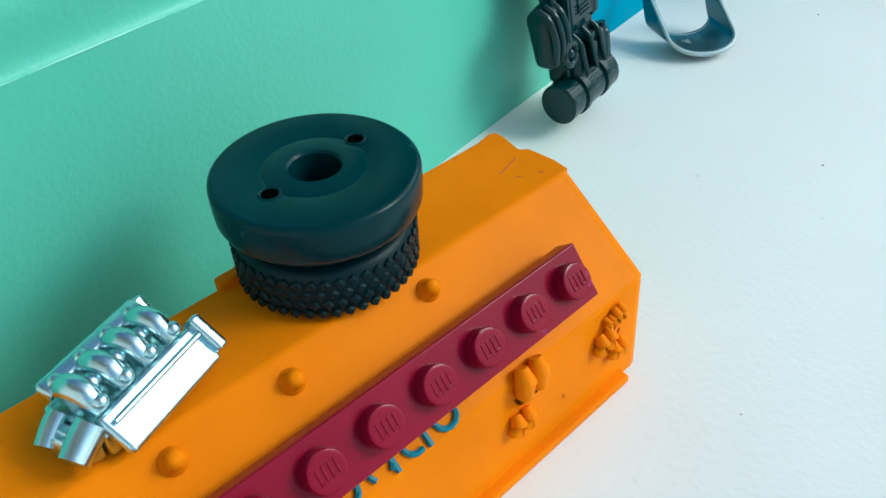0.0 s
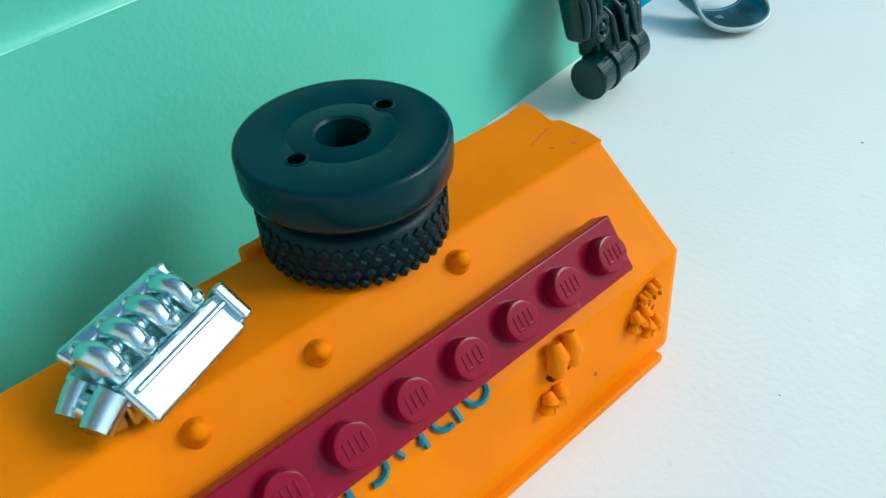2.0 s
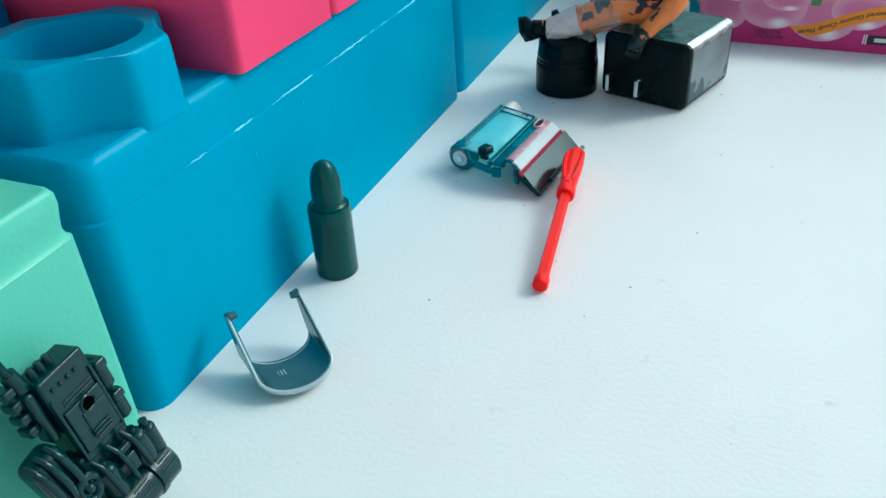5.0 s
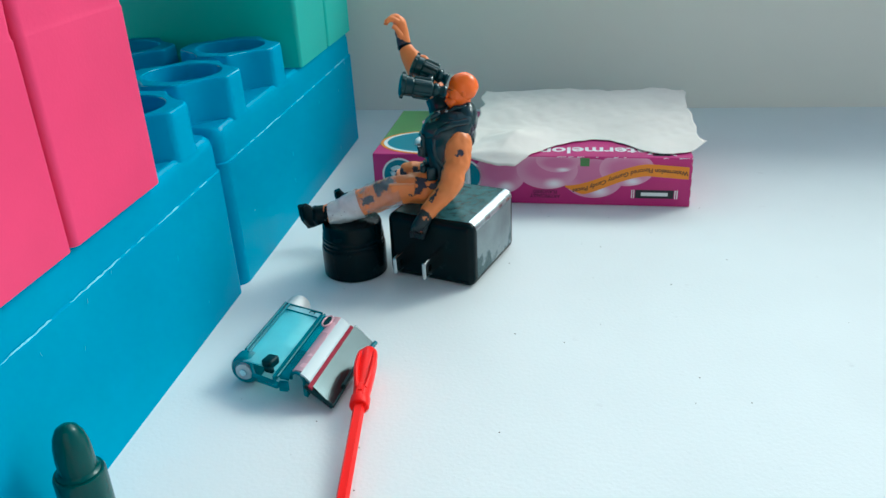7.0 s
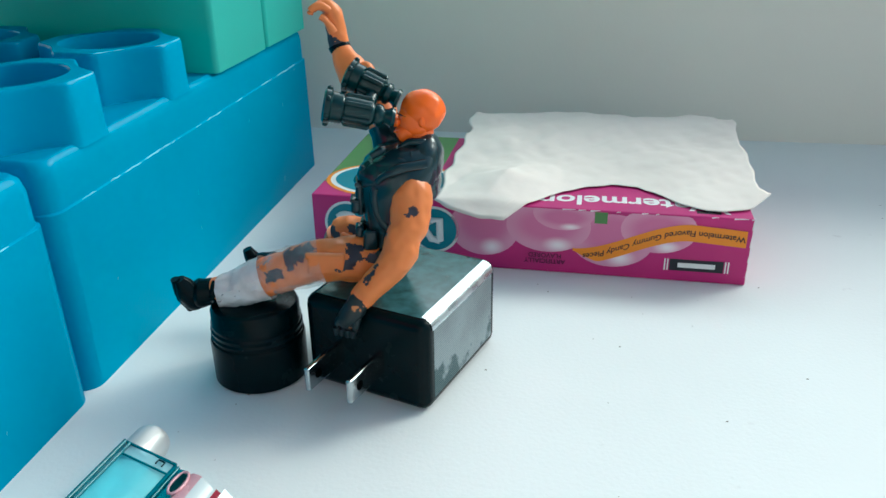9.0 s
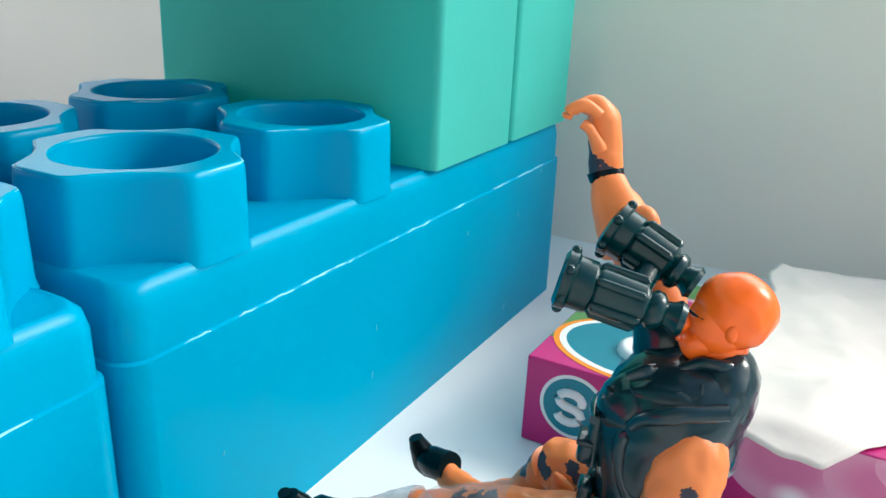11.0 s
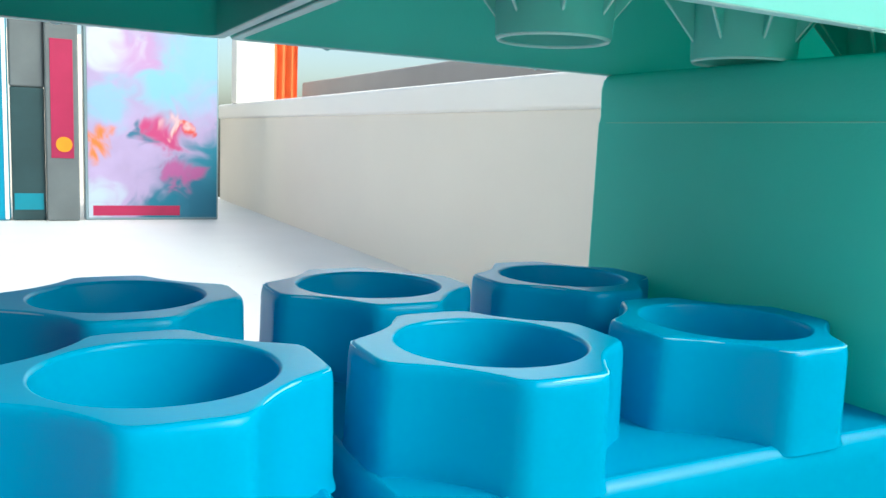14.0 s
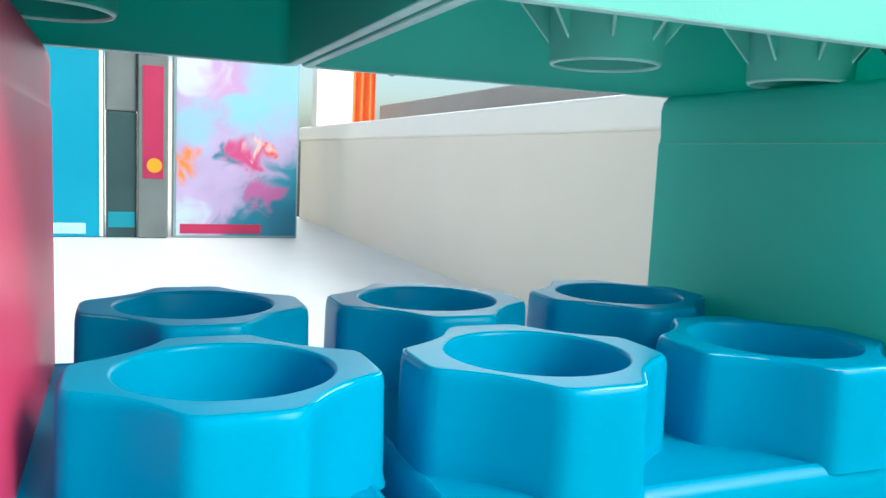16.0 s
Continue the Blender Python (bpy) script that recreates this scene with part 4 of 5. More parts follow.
def ball_print():
    """Print of a pale gummy ball: magenta with a lit spot low on the disc and a pale rim."""
    mat = material("pink_ball_print", (0.55, 0.08, 0.24), 0.35, vary=0.10, scale=100)
    nt = mat.node_tree
    coord = nt.nodes.new("ShaderNodeTexCoord")
    flat = nt.nodes.new("ShaderNodeVectorMath")
    flat.operation = "MULTIPLY"
    flat.inputs[1].default_value = (1.0, 0.0, 1.0)
    nt.links.new(coord.outputs["Generated"], flat.inputs[0])
    lit = None
    for centre, reach, colour in (((0.5, 0.0, 0.62), (0.52, 0.22), (0.76, 0.42, 0.56)), ((0.62, 0.0, 0.17), (0.22, 0.0), (0.92, 0.80, 0.84))):
        dist = nt.nodes.new("ShaderNodeVectorMath")
        dist.operation = "DISTANCE"
        dist.inputs[1].default_value = centre
        nt.links.new(flat.outputs["Vector"], dist.inputs[0])
        fade = nt.nodes.new("ShaderNodeMapRange")
        fade.interpolation_type = "SMOOTHSTEP"
        fade.inputs["From Min"].default_value, fade.inputs["From Max"].default_value = min(reach), max(reach)
        if reach[0] > reach[1] and reach[1] == 0.0:
            fade.inputs["To Min"].default_value, fade.inputs["To Max"].default_value = 1.0, 0.0
        else:
            fade.inputs["To Min"].default_value, fade.inputs["To Max"].default_value = 0.05, 0.55
        nt.links.new(dist.outputs["Value"], fade.inputs["Value"])
        mix = nt.nodes.new("ShaderNodeMix")
        mix.data_type = "RGBA"
        nt.links.new(fade.outputs["Result"], mix.inputs["Factor"])
        if lit is None:
            mix.inputs["A"].default_value = (0.60, 0.14, 0.31, 1.0)
        else:
            nt.links.new(lit, mix.inputs["A"])
        mix.inputs["B"].default_value = (*colour, 1.0)
        lit = mix.outputs["Result"]
    nt.links.new(lit, nt.nodes["Principled BSDF"].inputs["Base Color"])
    return mat


BALL = ball_print()
WHITEP = material("white_print", (0.80, 0.78, 0.77), 0.45, vary=0.04)
TEALP = material("teal_print", (0.008, 0.20, 0.27), 0.4, vary=0.10)
GREENP = material("green_print", (0.10, 0.24, 0.07), 0.4, vary=0.2, scale=60)
GOLD = material("orange_print", (0.85, 0.26, 0.01), 0.4, vary=0.10)
INKBLACK = material("black_print", (0.012, 0.014, 0.02), 0.45, vary=0.1)
DARKP = material("dark_purple_print", (0.10, 0.004, 0.05), 0.45, vary=0.1)
PAPER = material("white_paper", (0.87, 0.765, 0.695), 0.75, vary=0.05, scale=40, bump=0.12, bump_scale=420)

carton = thing("sweets_carton", CARTON_SET @ pose(1.98, 18.82, 0, 0, 0, 1.0), "magenta printed sweets carton lying on the board by the wall", "carton")
W, D, H = 9.65, 4.75, 1.55
part("box_body", box(W, D, H, 0.035, 2, at=(W / 2, D / 2, 0)), MAGENTA, carton)


def disc(cx, cz, rx, rz, y=-0.006, n=36, thick=0.004):
    pts = [(cx + rx * math.cos(2 * math.pi * i / n), min(cz + rz * math.sin(2 * math.pi * i / n), 1.515 + 0.0008 * i)) for i in range(n)]
    return loft([[(x, y + thick, z) for x, z in pts], [(x, y, z) for x, z in pts]])


def front(name, shape, mat, label=""):
    return part(name, shape, mat, carton, label)


def strip(points, half, y):
    """A flat ribbon on the front along (x, z) points."""
    grow = [half * min(1.0, 0.12 + 0.16 * i) for i in range(len(points))]
    top = [(x, y, z + half) for (x, z), g in zip(points, grow)]
    low = [(x, y, z + half - 2 * g) for (x, z), g in zip(points, grow)]
    bm = bmesh.new()
    a = [bm.verts.new(p) for p in top]
    b = [bm.verts.new(p) for p in low]
    for i in range(len(a) - 1):
        bm.faces.new((a[i], a[i + 1], b[i + 1], b[i]))
    return bm


for cx in (0.84, 2.86):
    front("badge_ring", disc(cx, 0.86, 0.56, 0.56, -0.005), WHITEP)
    front("badge", disc(cx, 0.86, 0.50, 0.50, -0.009), TEALP)
# letter-like plain shapes in the badges
s_arc = [(0.80 + 0.20 * math.cos(radians(a)), -0.014, 0.98 + 0.13 * math.sin(radians(a))) for a in range(-20, 271, 29)]
s_arc += [(0.80 + 0.20 * math.cos(radians(a)), -0.014, 0.72 + 0.13 * math.sin(radians(a))) for a in range(90, -200, -29)]
front("badge_shape", sweep(s_arc, 0.075, 8), WHITEP)
front("badge_shape", sweep([(2.98, -0.014, 0.6), (2.98, -0.014, 1.12), (2.78, -0.014, 1.08), (2.64, -0.014, 0.86), (2.78, -0.014, 0.64), (2.98, -0.014, 0.6)], 0.085, 8), WHITEP)
for cx, cz, rx, rz in ((3.98, 0.98, 0.78, 0.66), (6.78, 0.86, 0.88, 0.62), (7.75, 1.18, 0.80, 0.54), (5.40, 1.12, 0.92, 0.62), (5.72, 1.44, 0.66, 0.40)):
    front("printed_ball", disc(cx, cz, rx, rz, {3.98: -0.0050, 6.78: -0.0058, 7.75: -0.0066, 5.40: -0.0074}.get(cx, -0.0084), 40), BALL)
front("green_patch", disc(3.95, 1.44, 0.58, 0.15, -0.012), GREENP)
front("green_patch", box(0.27, 0.003, 0.26, 0.0, at=(6.52, -0.012, 1.25)), GREENP)


def wave_z(x):
    f = min(max((x - 5.95) / 2.5, 0.0), 1.0)
    return 0.44 + 0.72 * f * f * (3 - 2 * f) - 0.07 * max(0.0, x - 8.4)


wave = [(5.95 + 0.1 * i, wave_z(5.95 + 0.1 * i)) for i in range(37)]
front("banner", strip(wave, 0.19, -0.016), GOLD, "orange wavy banner")


def lettering(name, text, size, cx, cz, mat, y=-0.02, flip=True, bend=False, on_top=False, parent=None):
    """Text on the carton's front or top, upside down as the carton lies."""
    cu = bpy.data.curves.new(name, "FONT")
    cu.offset = 0.018 if on_top else 0.003
    cu.body, cu.size, cu.align_x, cu.align_y = text, size, "CENTER", "CENTER"
    tmp = bpy.data.objects.new(name, cu)
    scene.collection.objects.link(tmp)
    me = bpy.data.meshes.new_from_object(tmp)
    bpy.data.objects.remove(tmp)
    bpy.data.curves.remove(cu)
    s = -1 if flip else 1
    for v in me.vertices:
        x, z = cx + s * v.co.x, s * v.co.y
        if on_top:
            v.co = Vector((x, cz + z - 0.035 * (x - cx) ** 2, y)) * U
        else:
            v.co = Vector((x, y, (wave_z(x) if bend else cz) + z)) * U
    me.materials.append(mat)
    ob = new(name, me)
    ob.parent = parent or carton
    return ob


lettering("lettering", "Watermelon Flavored Gummy Candy Pieces", 0.185, 7.85, 0.0, INKBLACK, bend=True)
lettering("lettering", "ARTIFICIALLY", 0.15, 5.35, 0.28, DARKP)
lettering("lettering", "FLAVORED", 0.15, 5.35, 0.42, DARKP)
front("black_label", box(1.12, 0.006, 0.27, 0.0, at=(8.60, -0.008, 0.26)), INKBLACK)
front("label_bar", box(0.78, 0.004, 0.11, 0.0, at=(8.60, -0.014, 0.34)), WHITEP, "white bar of unreadable maker's lettering")
for x in (7.94, 8.0, 9.2, 9.26):
    front("label_rule", box(0.03, 0.004, 0.27, 0.0, at=(x, -0.008, 0.26)), WHITEP)
scuffs = random.Random(8)
for _ in range(18):
    x = scuffs.uniform(3.0, 9.6)
    part("worn_corner", sweep([(x, -0.004, H - 0.02), (x + scuffs.uniform(0.05, 0.3), 0.0, H - 0.008)], [scuffs.uniform(0.008, 0.02), 0.006], 5), WHITEP, carton)
for z in (0.2, 0.55, 0.9, 1.3):
    part("worn_corner", sweep([(W - 0.012, -0.002, z), (W - 0.01, 0.0, z + scuffs.uniform(0.1, 0.3))], [0.014, 0.006], 5), WHITEP, carton)
# printed top
front("top_green", box(2.6, D - 0.9, 0.004, 0.0, at=(1.33, D / 2 + 0.42, H + 0.001)), GREENP)


def top_disc(name, cx, cy, rx, ry, z, mat, label=""):
    return part(name, loft([circle(rx, z, 44, (cx, cy), ry), circle(rx, z + 0.003, 44, (cx, cy), ry)]), mat, carton, label)


top_disc("logo_edge", 1.62, 1.20, 1.60, 1.18, H + 0.005, GOLD)
top_disc("logo_ring", 1.62, 1.20, 1.50, 1.09, H + 0.010, WHITEP)
top_disc("logo_field", 1.62, 1.20, 1.38, 0.98, H + 0.015, TEALP, "teal oval logo field")
part("logo_shape", sweep([(1.75 + 0.5 * math.cos(radians(a)), 1.15 + 0.42 * math.sin(radians(a)), H + 0.02) for a in range(60, 301, 20)], 0.13, 8), WHITEP, carton)
top_disc("red_spot", 1.62, 3.4, 0.66, 0.52, H + 0.008, PALEPINK)
top_disc("red_spot", 1.62, 3.4, 0.46, 0.36, H + 0.013, MAGENTA)
lettering("lettering", "Watermelon", 0.78, 7.15, 0.62, WHITEP, y=H + 0.006, on_top=True)
front("label_bar", box(0.5, 0.16, 0.003, 0.0, at=(8.75, 0.22, H + 0.003)), INKBLACK)

FRONTS = ((2.7, 0.05), (3.35, -0.27), (3.9, -0.42), (4.45, -0.44), (4.85, -0.05), (5.25, 0.45), (5.6, 0.85), (6.05, 1.20), (6.7, 1.52), (7.3, 1.45), (7.75, 1.05), (8.2, 0.50), (8.6, 0.26), (9.0, 0.18), (9.7, 0.5), (10.3, 1.40))


def front_edge(x):
    for (x0, y0), (x1, y1) in zip(FRONTS, FRONTS[1:]):
        if x0 <= x <= x1:
            return y0 + (y1 - y0) * (x - x0) / (x1 - x0)
    return 1.25


def zigzag(v):
    """A wave of sharp creases between 0 and 1."""
    return abs((v % 2.0) - 1.0)


def liner():
    nx, ny = 110, 66
    creases = ((0.62, 0.35, 0.10, 0.05), (-0.28, 0.55, 0.7, 0.05), (0.25, -0.80, 0.3, 0.05), (1.30, 0.70, 0.2, 0.035), (-0.9, 1.5, 0.5, 0.035), (2.4, -1.1, 0.3, 0.020), (1.9, 2.6, 0.6, 0.016), (3.7, 1.2, 0.1, 0.012), (-2.2, 3.9, 0.4, 0.010))
    rows = []
    for j in range(ny + 1):
        row = []
        for i in range(nx + 1):
            u, v = i / nx, j / ny
            x0 = 2.9 + 0.25 * noise.noise((v * 6, 3.1, 0))
            x1 = 10.0 + 0.06 * noise.noise((v * 9, 7.7, 0)) - 0.12 * zigzag(v * 3.3) + 0.25 * max(0.0, 1 - v * 9)
            x = x0 + (x1 - x0) * u
            y0 = front_edge(x) + 0.05 * noise.noise((x * 3.0, 1.0, 0))
            y1 = 6.35 + 0.16 * noise.noise((x * 0.9, 5.0, 0)) + 0.12 * zigzag(x * 0.7) - 0.45 * max(0, 1 - u * 4)
            y = y0 + (y1 - y0) * v
            wx, wy = x + 0.35 * noise.noise((x * 0.5, y * 0.5, 1.0)), y + 0.35 * noise.noise((x * 0.5, y * 0.5, 8.0))
            z = H + 0.03 + 0.20 * v + min(1.0, 0.12 + 1.6 * v) * sum(amp * zigzag(a * wx + b * wy + c) for a, b, c, amp in creases)
            z += 0.010 * noise.noise((x * 4, y * 4, 9.0))
            z += 0.30 * max(0.0, 1 - abs(x - 4.3 - 0.35 * (y - 1.0)) / 1.1) * max(0.0, 1 - abs(y - 1.1) / 1.25)
            z += 0.12 * max(0.0, u - 0.93) / 0.07 * max(0.0, 1 - v * 5)
            if y < 0.0:
                z -= 0.22 * min(1.0, -y / 0.42)
            row.append((x, y, max(z, H + 0.03 if y > 0 else 0.0)))
        rows.append(row)
    bm = bmesh.new()
    grid = [[bm.verts.new(p) for p in row] for row in rows]
    for j in range(ny):
        for i in range(nx):
            bm.faces.new((grid[j][i], grid[j][i + 1], grid[j + 1][i + 1], grid[j + 1][i]))
    bmesh.ops.recalc_face_normals(bm, faces=bm.faces)
    bmesh.ops.solidify(bm, geom=bm.faces[:], thickness=0.006)
    return bm


liner_thing = thing("paper_liner", CARTON_SET @ pose(1.98, 18.82, 0, 0, 0, 1.0), "crumpled torn white paper lying over the magenta carton", "paper")
part("sheet", liner(), PAPER, liner_thing, sharp=180)

# ---- toy soldier figure ----
SKIN = material("orange_flesh_plastic", (0.77, 0.215, 0.055), 0.40, vary=0.12, scale=60)
HEADC = material("red_orange_plastic", (0.98, 0.15, 0.012), 0.24, vary=0.10, scale=50)
VEST = material("glossy_black_vest", (0.006, 0.026, 0.034), 0.14, vary=0.2, scale=80, bump=0.10, bump_scale=300)
GLOVE = material("mottled_black_glove", (0.006, 0.018, 0.022), 0.4, vary=0.2, scale=90, second=(0.60, 0.20, 0.06), spots=(300, 0.60, 0.03))
WRAP = clear("cloudy_clear_wrap", (0.82, 0.82, 0.84), (0.98, 0.97, 0.96), 0.8, 0.10)
MILKY = clear("milky_creased_film", (0.93, 0.92, 0.92), (0.98, 0.97, 0.96), 0.8, 0.14)
for film_mat, least, most in ((WRAP, 0.88, 0.62), (MILKY, 0.40, 0.26)):      # white creases in the clear film
    nodes, links = film_mat.node_tree.nodes, film_mat.node_tree.links
    streaks = nodes.new("ShaderNodeTexNoise")
    streaks.inputs["Scale"].default_value, streaks.inputs["Detail"].default_value, streaks.inputs["Distortion"].default_value = 90.0, 6.0, 2.2
    stretch = nodes.new("ShaderNodeMapping")
    stretch.inputs["Scale"].default_value = (0.55, 1.0, 1.6)
    links.new(nodes.new("ShaderNodeTexCoord").outputs["Object"], stretch.inputs["Vector"])
    links.new(stretch.outputs["Vector"], streaks.inputs["Vector"])
    clearness = nodes.new("ShaderNodeMapRange")
    clearness.inputs["From Min"].default_value, clearness.inputs["From Max"].default_value = 0.42, 0.66
    clearness.inputs["To Min"].default_value, clearness.inputs["To Max"].default_value = least, most
    links.new(streaks.outputs["Fac"], clearness.inputs["Value"])
    for node in list(nodes):
        if node.bl_idname == "ShaderNodeMixShader":
            links.new(clearness.outputs["Result"], node.inputs["Fac"])
INKED = material("faded_blue_black_paint", (0.030, 0.028, 0.045), 0.4, vary=0.4, scale=200)
FIG = [SKIN, HEADC, SKIN, SKIN, VEST, GLOVE, DEEPBLACK, INKED]


def painted(bm, k, spots=(), dark=7):
    """One material for all faces, and a darker one where paint spots (x, y, z, radius) lie."""
    for f in bm.faces:
        f.material_index = k
        c = f.calc_center_median()
        for x, y, z, r in spots:
            if (c - Vector((x, y, z))).length < r * (1.0 + 0.45 * noise.noise(c * 11.0) + 0.25 * noise.noise(c * 23.0)):
                f.material_index = dark
    return bm


def torso():
    rows = ((1.74, 4.76, 14.75, 0.36, 0.42), (2.0, 4.80, 14.75, 0.42, 0.50), (2.22, 4.86, 14.75, 0.44, 0.54), (2.5, 4.95, 14.75, 0.47, 0.56), (2.9, 5.02, 14.78, 0.55, 0.62),
            (3.3, 5.03, 14.80, 0.62, 0.66), (3.62, 5.07, 14.83, 0.64, 0.68), (3.85, 5.13, 14.88, 0.60, 0.62), (4.02, 5.22, 14.95, 0.48, 0.48), (4.12, 5.33, 15.01, 0.32, 0.32))
    rings = []
    for z, x, y, rx, ry in rows:
        ring = []
        for i in range(32):
            a = 2 * math.pi * i / 32
            c, s = math.cos(a), math.sin(a)
            k = 1 + 0.03 * math.sin(5 * a + z * 4)
            ring.append((x + rx * k * (abs(c) ** 0.8) * (1 if c > 0 else -1), y + ry * k * (abs(s) ** 0.85) * (1 if s > 0 else -1), z))
        rings.append(ring)
    return loft(rings)


ARM_SPOTS = [(5.47, 14.0, 3.24, 0.085), (5.40, 13.98, 3.18, 0.060), (5.46, 13.76, 2.92, 0.055), (5.04, 14.0, 2.98, 0.070), (5.04, 13.92, 2.84, 0.055), (4.88, 13.56, 2.46, 0.080), (4.84, 13.50, 2.38, 0.090), (4.78, 13.46, 2.28, 0.085), (4.74, 13.42, 2.18, 0.070)]
LEG_SPOTS = [(3.55, 13.84, 2.44, 0.16), (3.68, 13.90, 2.50, 0.13), (3.42, 13.78, 2.32, 0.15), (3.34, 13.92, 2.36, 0.14), (3.20, 13.72, 2.14, 0.09), (4.47, 13.98, 2.52, 0.14), (4.52, 13.92, 2.42, 0.12), (4.42, 13.86, 2.30, 0.11), (4.76, 14.02, 2.36, 0.10), (3.88, 13.78, 2.20, 0.05), (4.02, 13.78, 2.20, 0.05), (4.16, 13.78, 2.20, 0.055), (4.28, 13.79, 2.20, 0.06)]
FAR_SPOTS = [(3.71, 15.02, 2.38, 0.11), (3.60, 15.06, 2.28, 0.10), (3.85, 15.0, 2.28, 0.08), (4.15, 14.92, 2.48, 0.10), (4.26, 14.90, 2.38, 0.09)]
